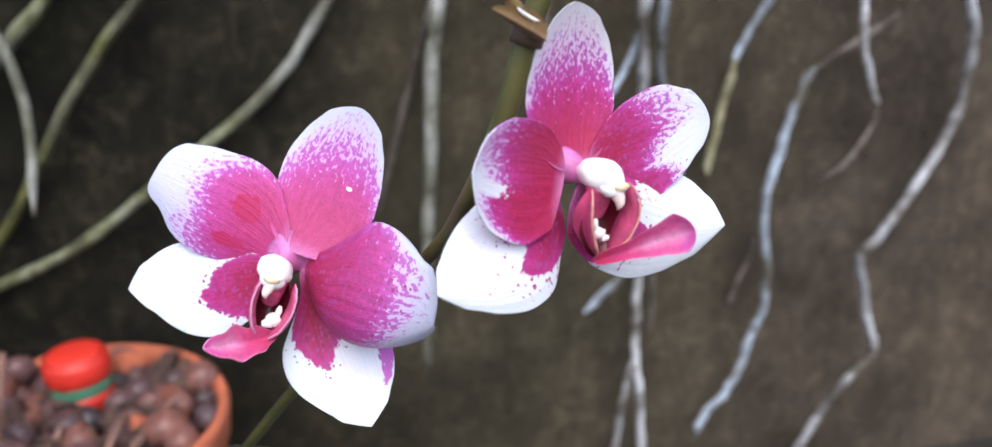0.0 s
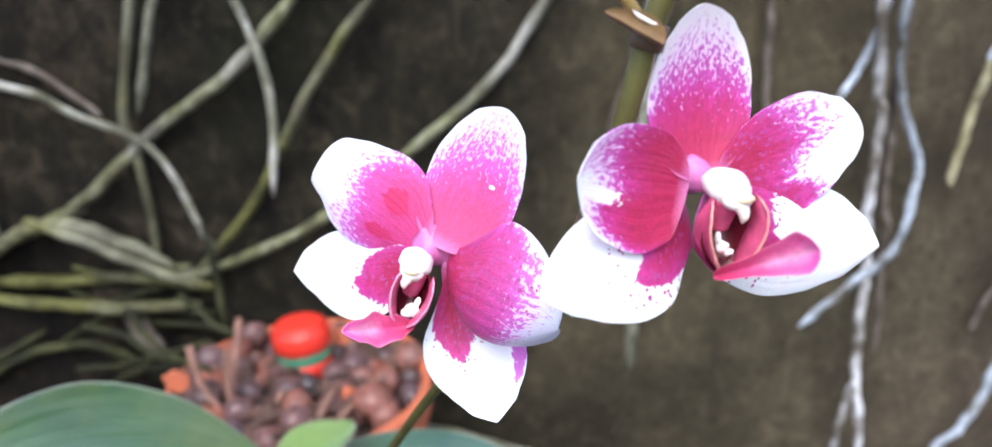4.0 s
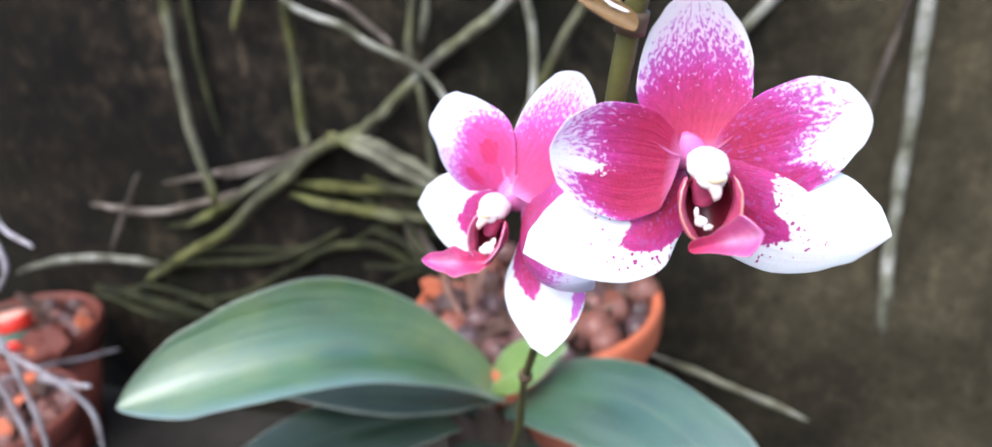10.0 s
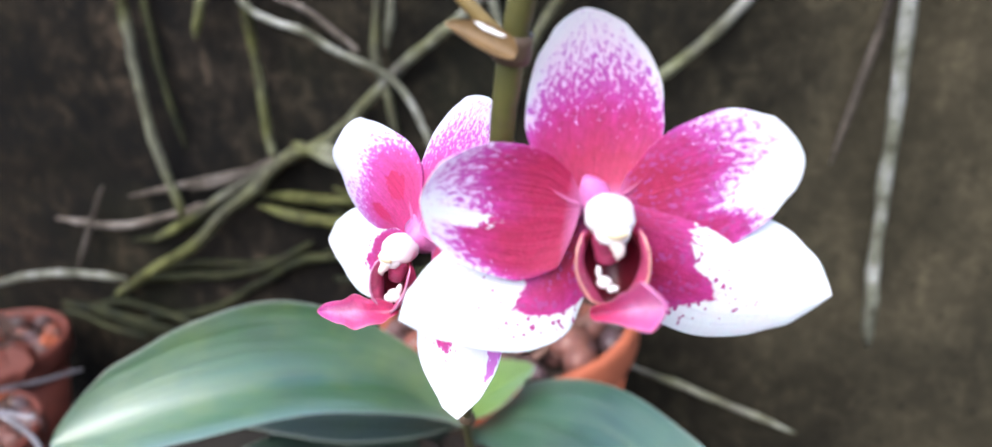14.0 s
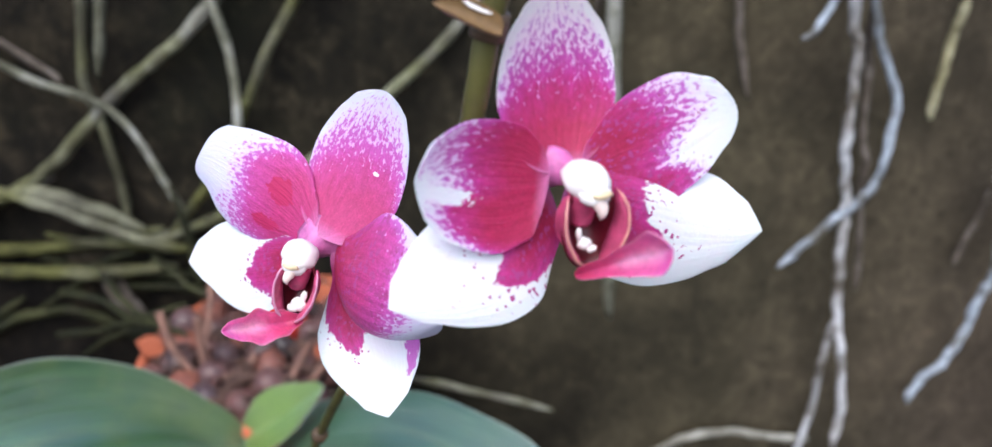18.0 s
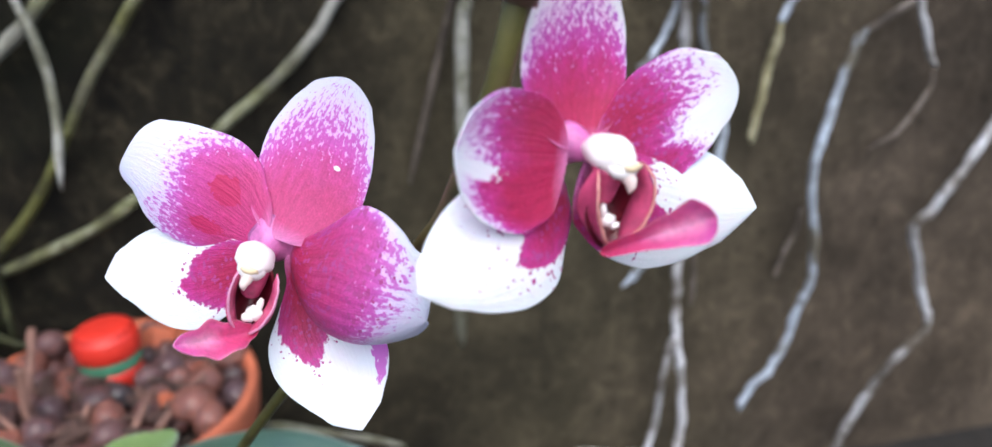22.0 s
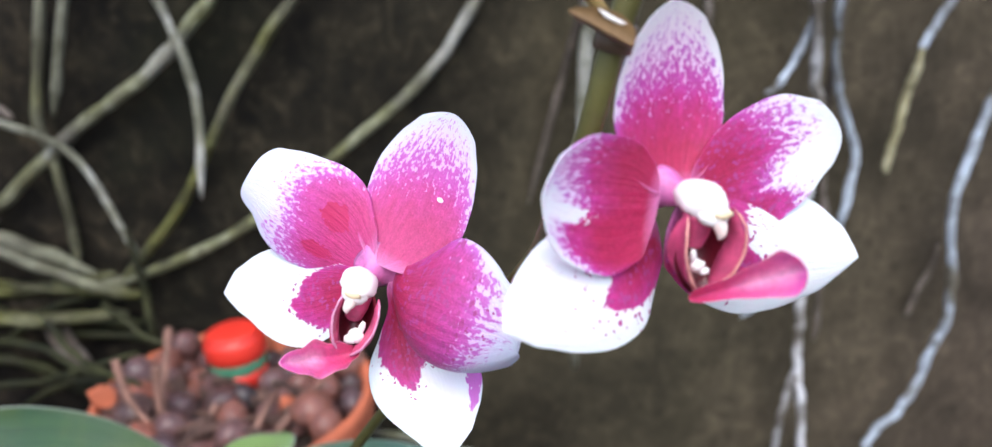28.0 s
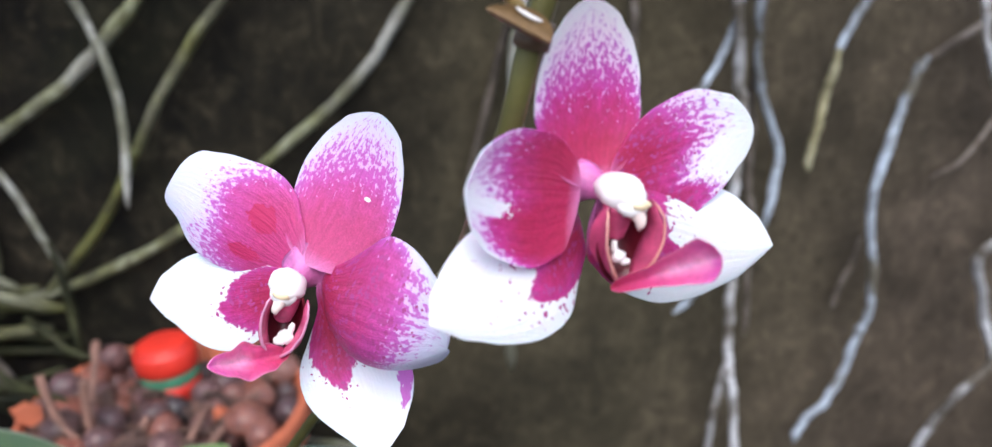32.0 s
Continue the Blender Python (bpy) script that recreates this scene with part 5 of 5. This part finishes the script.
def flower(centre, column, petals, lip, face, up, label, size=0.9, lean=1.0, rim=None, spread=1.0, shift=0.0):
    """A bloom: column with its beak, hollow lip with two side lobes and a white callus, curled front lobe, petals and sepals."""
    centre, column, face, up = Vector(centre), Vector(column), Vector(face).normalized(), Vector(up).normalized()
    up = (up - face * up.dot(face)).normalized()
    right = face.cross(up) * -1
    frame_m = Matrix((right, up, face)).transposed().to_4x4()

    def at(x, y, z):
        return column + right * (x / 1000) + up * (y / 1000) + face * (z / 1000)

    def lip_at(x, y, z):
        return at(x * spread + shift, y, z)

    body = part("flower", trumpet(at, face, centre - face * 0.0020, at(0, -0.3, -2.2), 0.0050 if spread < 1 else 0.0038, 0.0019), MAT_HOOD, orchid, label)
    cap = blob(at(0, 0.2, -1.5), (0.0042 * size, 0.0034 * size, 0.0058 * size), 5, 0.14, frame_m)
    blob(at(0.2 * lean, -1.2, 2.0), (0.0031 * size, 0.0021 * size, 0.0024 * size), 9, 0.2, frame_m, 2, cap)
    cap = part("column", cap, MAT_COLUMN, body, "white rounded column")
    part("anther", blob(at(0.7 * lean, -0.5, 4.0), (0.0017, 0.0008, 0.0006), 2, 0.25, frame_m, 2), MAT_YELLOW, cap, "pale yellow anther")
    part("beak", tube([at(0.5 * lean, -2.0, 2.8), at(0.9 * lean, -3.5, 3.5), at(0.6 * lean, -4.9, 3.5)], 0.0011, 10, 5, 0.1, 6, (1.3, 0.45)), MAT_BEAK, cap, "cream hooked beak")
    part("column_foot", tube([at(-0.6 * lean, -1.5, -0.6), at(-0.8 * lean, -4.5, -1.0), at(-0.8 * lean, -7.0, -1.6)], 0.0027, 14, 4, 0.05, 7, (1.0, 0.7), False), MAT_LOBE, body, "crimson foot of the column")
    for name, mat, args, kw in petals:
        part(name, blade(*args, **kw, out=face), mat, body)
    hollow = part("throat", bowl(lip_at, 4.5, 7.1, 5.2, -7.4, 0.6), MAT_THROAT, body, "dark maroon throat")
    for s in (-1, 1):
        lobe = part("side_lobe", blade(lip_at(1.5 * s, -14.4, 0.6), lip_at(4.2 * s, -0.8, 1.6), lip_at(5.2 * s, -7.0, -1.6), lip_at(5.5 * s, -7.0, 3.8), [1.5, 2.3, 2.8, 2.8, 2.5, 2.0, 1.2], [1.3, 2.2, 2.7, 2.8, 2.6, 2.1, 1.2], 0.15, 1.0, 0.0007, 26, 12, 0.05, s + 3, out=right * s), MAT_LOBE, body, "crimson lobe of the lip")
        part("lobe_rim", tube([lip_at(1.7 * s, -14.0, 1.6), lip_at(3.6 * s, -11.4, 3.4), lip_at(5.2 * s, -7.4, 4.0), lip_at(5.3 * s, -3.6, 3.7), lip_at(4.3 * s, -0.9, 2.0)], 0.00034, 8, 8, 0.35, 4, (0.9, 0.6)), rim or MAT_LOBE_RIM, lobe, "paler edge")
    k = 1.0 if spread < 1 else 0.72
    white = blob(lip_at(-1.4 * lean, -9.9, 1.2), (0.0018 * k, 0.0016 * k, 0.0009), 4, 0.45, frame_m, 2)
    blob(lip_at(-0.2 * lean, -11.0, 1.3), (0.0014 * k, 0.0009 * k, 0.0008), 8, 0.35, frame_m, 2, white)
    blob(lip_at(-2.2 * lean, -8.2, 1.0), (0.0007 * k, 0.0017 * k, 0.0006), 6, 0.3, frame_m, 2, white)
    part("callus", white, MAT_COLUMN, hollow, "small white callus")
    part("lip", blade(*lip, out=face), MAT_LIP, body, "curled pink lip")
    return body


# bloom higher on the spike
flower((0.0578, -0.4795, 0.4672), (0.0624, -0.4851, 0.4667), [
    ("dorsal_sepal", PB_DORSAL, ((0.0578, -0.4795, 0.4670), (0.0585, -0.4787, 0.4970), (0.0473, -0.4791, 0.4822), (0.0659, -0.4716, 0.4816), [6.5, 8.6, 10.2, 10.2, 9.4, 7.9, 5.2], [7.7, 9.6, 10.9, 10.9, 10.3, 8.6, 6.0]), dict(cup=0.18, curl=0.007, sway=0.97, claw=0.45, point=0.59, ripple=0.02, seed=1)),
    ("lateral_sepal", PB_LOW_L, ((0.0553, -0.4747, 0.4654), (0.0296, -0.4945, 0.4516), (0.0369, -0.4830, 0.4666), (0.0484, -0.4870, 0.4508), [5.7, 6.5, 7.3, 7.6, 7.4, 6.1, 3.9], [10.3, 12.0, 14.6, 14.7, 12.9, 9.7, 5.5]), dict(cup=-0.22, curl=0.005, sway=1.85, claw=0.45, point=0.95, ripple=0.02, seed=2)),
    ("lateral_sepal", PB_LOW_R, ((0.0595, -0.4800, 0.4653), (0.0939, -0.4735, 0.4513), (0.0796, -0.4727, 0.4672), (0.0728, -0.4768, 0.4488), [3.5, 5.0, 6.3, 7.2, 7.5, 6.9, 4.6], [11.1, 13.4, 15.1, 15.6, 14.9, 12.5, 8.1]), dict(cup=-0.26, curl=-0.012, sway=0.23, claw=0.43, point=0.85, ripple=0.02, seed=3)),
    ("petal", PB_LEFT, ((0.0565, -0.4801, 0.4667), (0.0356, -0.4935, 0.4722), (0.0468, -0.4838, 0.4792), (0.0431, -0.4862, 0.4597), [5.3, 7.9, 8.7, 8.9, 8.7, 7.7, 5.9], [10.6, 12.3, 13.2, 12.6, 11.5, 9.7, 6.9]), dict(cup=0.14, curl=-0.013, sway=-0.32, claw=0.65, point=0.64, ripple=0.03, seed=4)),
    ("petal", PB_RIGHT, ((0.0623, -0.4780, 0.4663), (0.0890, -0.4731, 0.4738), (0.0726, -0.4731, 0.4795), (0.0781, -0.4736, 0.4603), [5.2, 7.8, 9.5, 10.3, 10.4, 9.6, 7.2], [7.8, 9.9, 10.6, 10.6, 9.6, 7.9, 5.2]), dict(cup=0.02, curl=-0.002, sway=0.90, claw=0.52, point=0.53, ripple=0.03, seed=5)),
], ((0.0594, -0.4882, 0.4521), (0.0733, -0.4992, 0.4607), (0.0650, -0.4925, 0.4590), (0.0665, -0.4950, 0.4535), [1.3, 1.5, 1.7, 2.1, 2.7, 3.3, 3.6], [1.0, 1.2, 1.5, 1.9, 2.4, 2.9, 3.1], 0.55, 0.6, 0.0011, 34, 20, 0.14, 6, 0.30, 0.28, 0.5, -0.04), (0.26, -0.95, -0.06), (0, 0.0, 1), "open crimson and white orchid bloom")
# bloom lower on the spike
flower((0.0088, -0.4415, 0.4418), (0.0050, -0.4464, 0.4401), [
    ("dorsal_sepal", PA_DORSAL, ((0.0088, -0.4416, 0.4427), (0.0262, -0.4363, 0.4718), (0.0101, -0.4325, 0.4605), (0.0264, -0.4404, 0.4522), [6.9, 8.4, 9.5, 10.0, 9.7, 8.5, 6.3], [10.6, 12.2, 13.2, 12.6, 11.4, 9.5, 6.7]), dict(cup=0.0, curl=-0.005, sway=-0.77, claw=0.45, point=0.58, ripple=0.02, seed=6)),
    ("lateral_sepal", PA_LOW_L, ((0.0063, -0.4421, 0.4403), (-0.0270, -0.4227, 0.4305), (-0.0103, -0.4278, 0.4444), (-0.0092, -0.4352, 0.4259), [2.5, 4.4, 6.3, 7.8, 8.5, 7.4, 5.1], [8.1, 10.6, 12.6, 13.5, 12.6, 9.4, 5.0]), dict(cup=-0.02, curl=-0.002, sway=0.04, claw=0.45, point=0.85, ripple=0.02, seed=7)),
    ("lateral_sepal", PA_LOW_R, ((0.0110, -0.4407, 0.4383), (0.0217, -0.4610, 0.4089), (0.0089, -0.4450, 0.4169), (0.0272, -0.4468, 0.4248), [2.3, 6.8, 11.7, 13.3, 12.4, 9.3, 5.8], [2.5, 5.2, 7.7, 9.8, 10.6, 8.9, 5.6]), dict(cup=-0.11, curl=-0.002, sway=-0.70, claw=0.45, point=0.90, ripple=0.02, seed=8)),
    ("petal", PA_LEFT, ((0.0069, -0.4411, 0.4415), (-0.0194, -0.4259, 0.4565), (-0.0008, -0.4324, 0.4575), (-0.0103, -0.4316, 0.4399), [8.5, 13.0, 15.0, 15.3, 14.3, 13.1, 11.3], [4.8, 6.5, 8.1, 9.3, 9.6, 8.1, 4.2]), dict(cup=-0.15, curl=0.003, sway=0.74, claw=0.48, point=0.27, ripple=0.02, seed=9)),
    ("petal", PA_RIGHT, ((0.0115, -0.4381, 0.4381), (0.0332, -0.4663, 0.4320), (0.0136, -0.4603, 0.4416), (0.0166, -0.4540, 0.4229), [6.0, 10.4, 15.2, 19.3, 19.2, 16.1, 11.8], [10.1, 9.8, 9.4, 9.1, 7.9, 6.4, 4.7]), dict(cup=-0.77, curl=0.045, sway=3.79, claw=0.53, point=0.57, ripple=0.02, seed=10)),
], ((0.0042, -0.4475, 0.4264), (-0.0101, -0.4579, 0.4302), (-0.0045, -0.4512, 0.4305), (-0.0025, -0.4545, 0.4238), [1.5, 2.2, 2.8, 3.1, 2.9, 2.3, 1.4], [1.8, 2.8, 3.6, 4.0, 3.8, 3.0, 1.7], 0.25, 1.0, 0.0014, 40, 24, 0.42, 6, 0.25, 0.5, 0.5), (-0.05, -0.98, 0.05), (0.35, 0.0, 0.93), "open crimson and white orchid bloom, the lower of two", 0.90, -1.0, MAT_LOBE_PALE, 0.80, 1.3)
part("pedicel", tube([(0.0415, -0.4795, 0.472), (0.049, -0.4770, 0.469), (0.0570, -0.4775, 0.4672)], 0.0014, 10, 6, 0.03, 2, (1, 1), False), MAT_STEM, orchid)
part("pedicel", tube([(0.0215, -0.4345, 0.420), (0.016, -0.432, 0.432), (0.0103, -0.4375, 0.4415)], 0.0014, 10, 6, 0.03, 3, (1, 1), False), MAT_STEM, orchid)
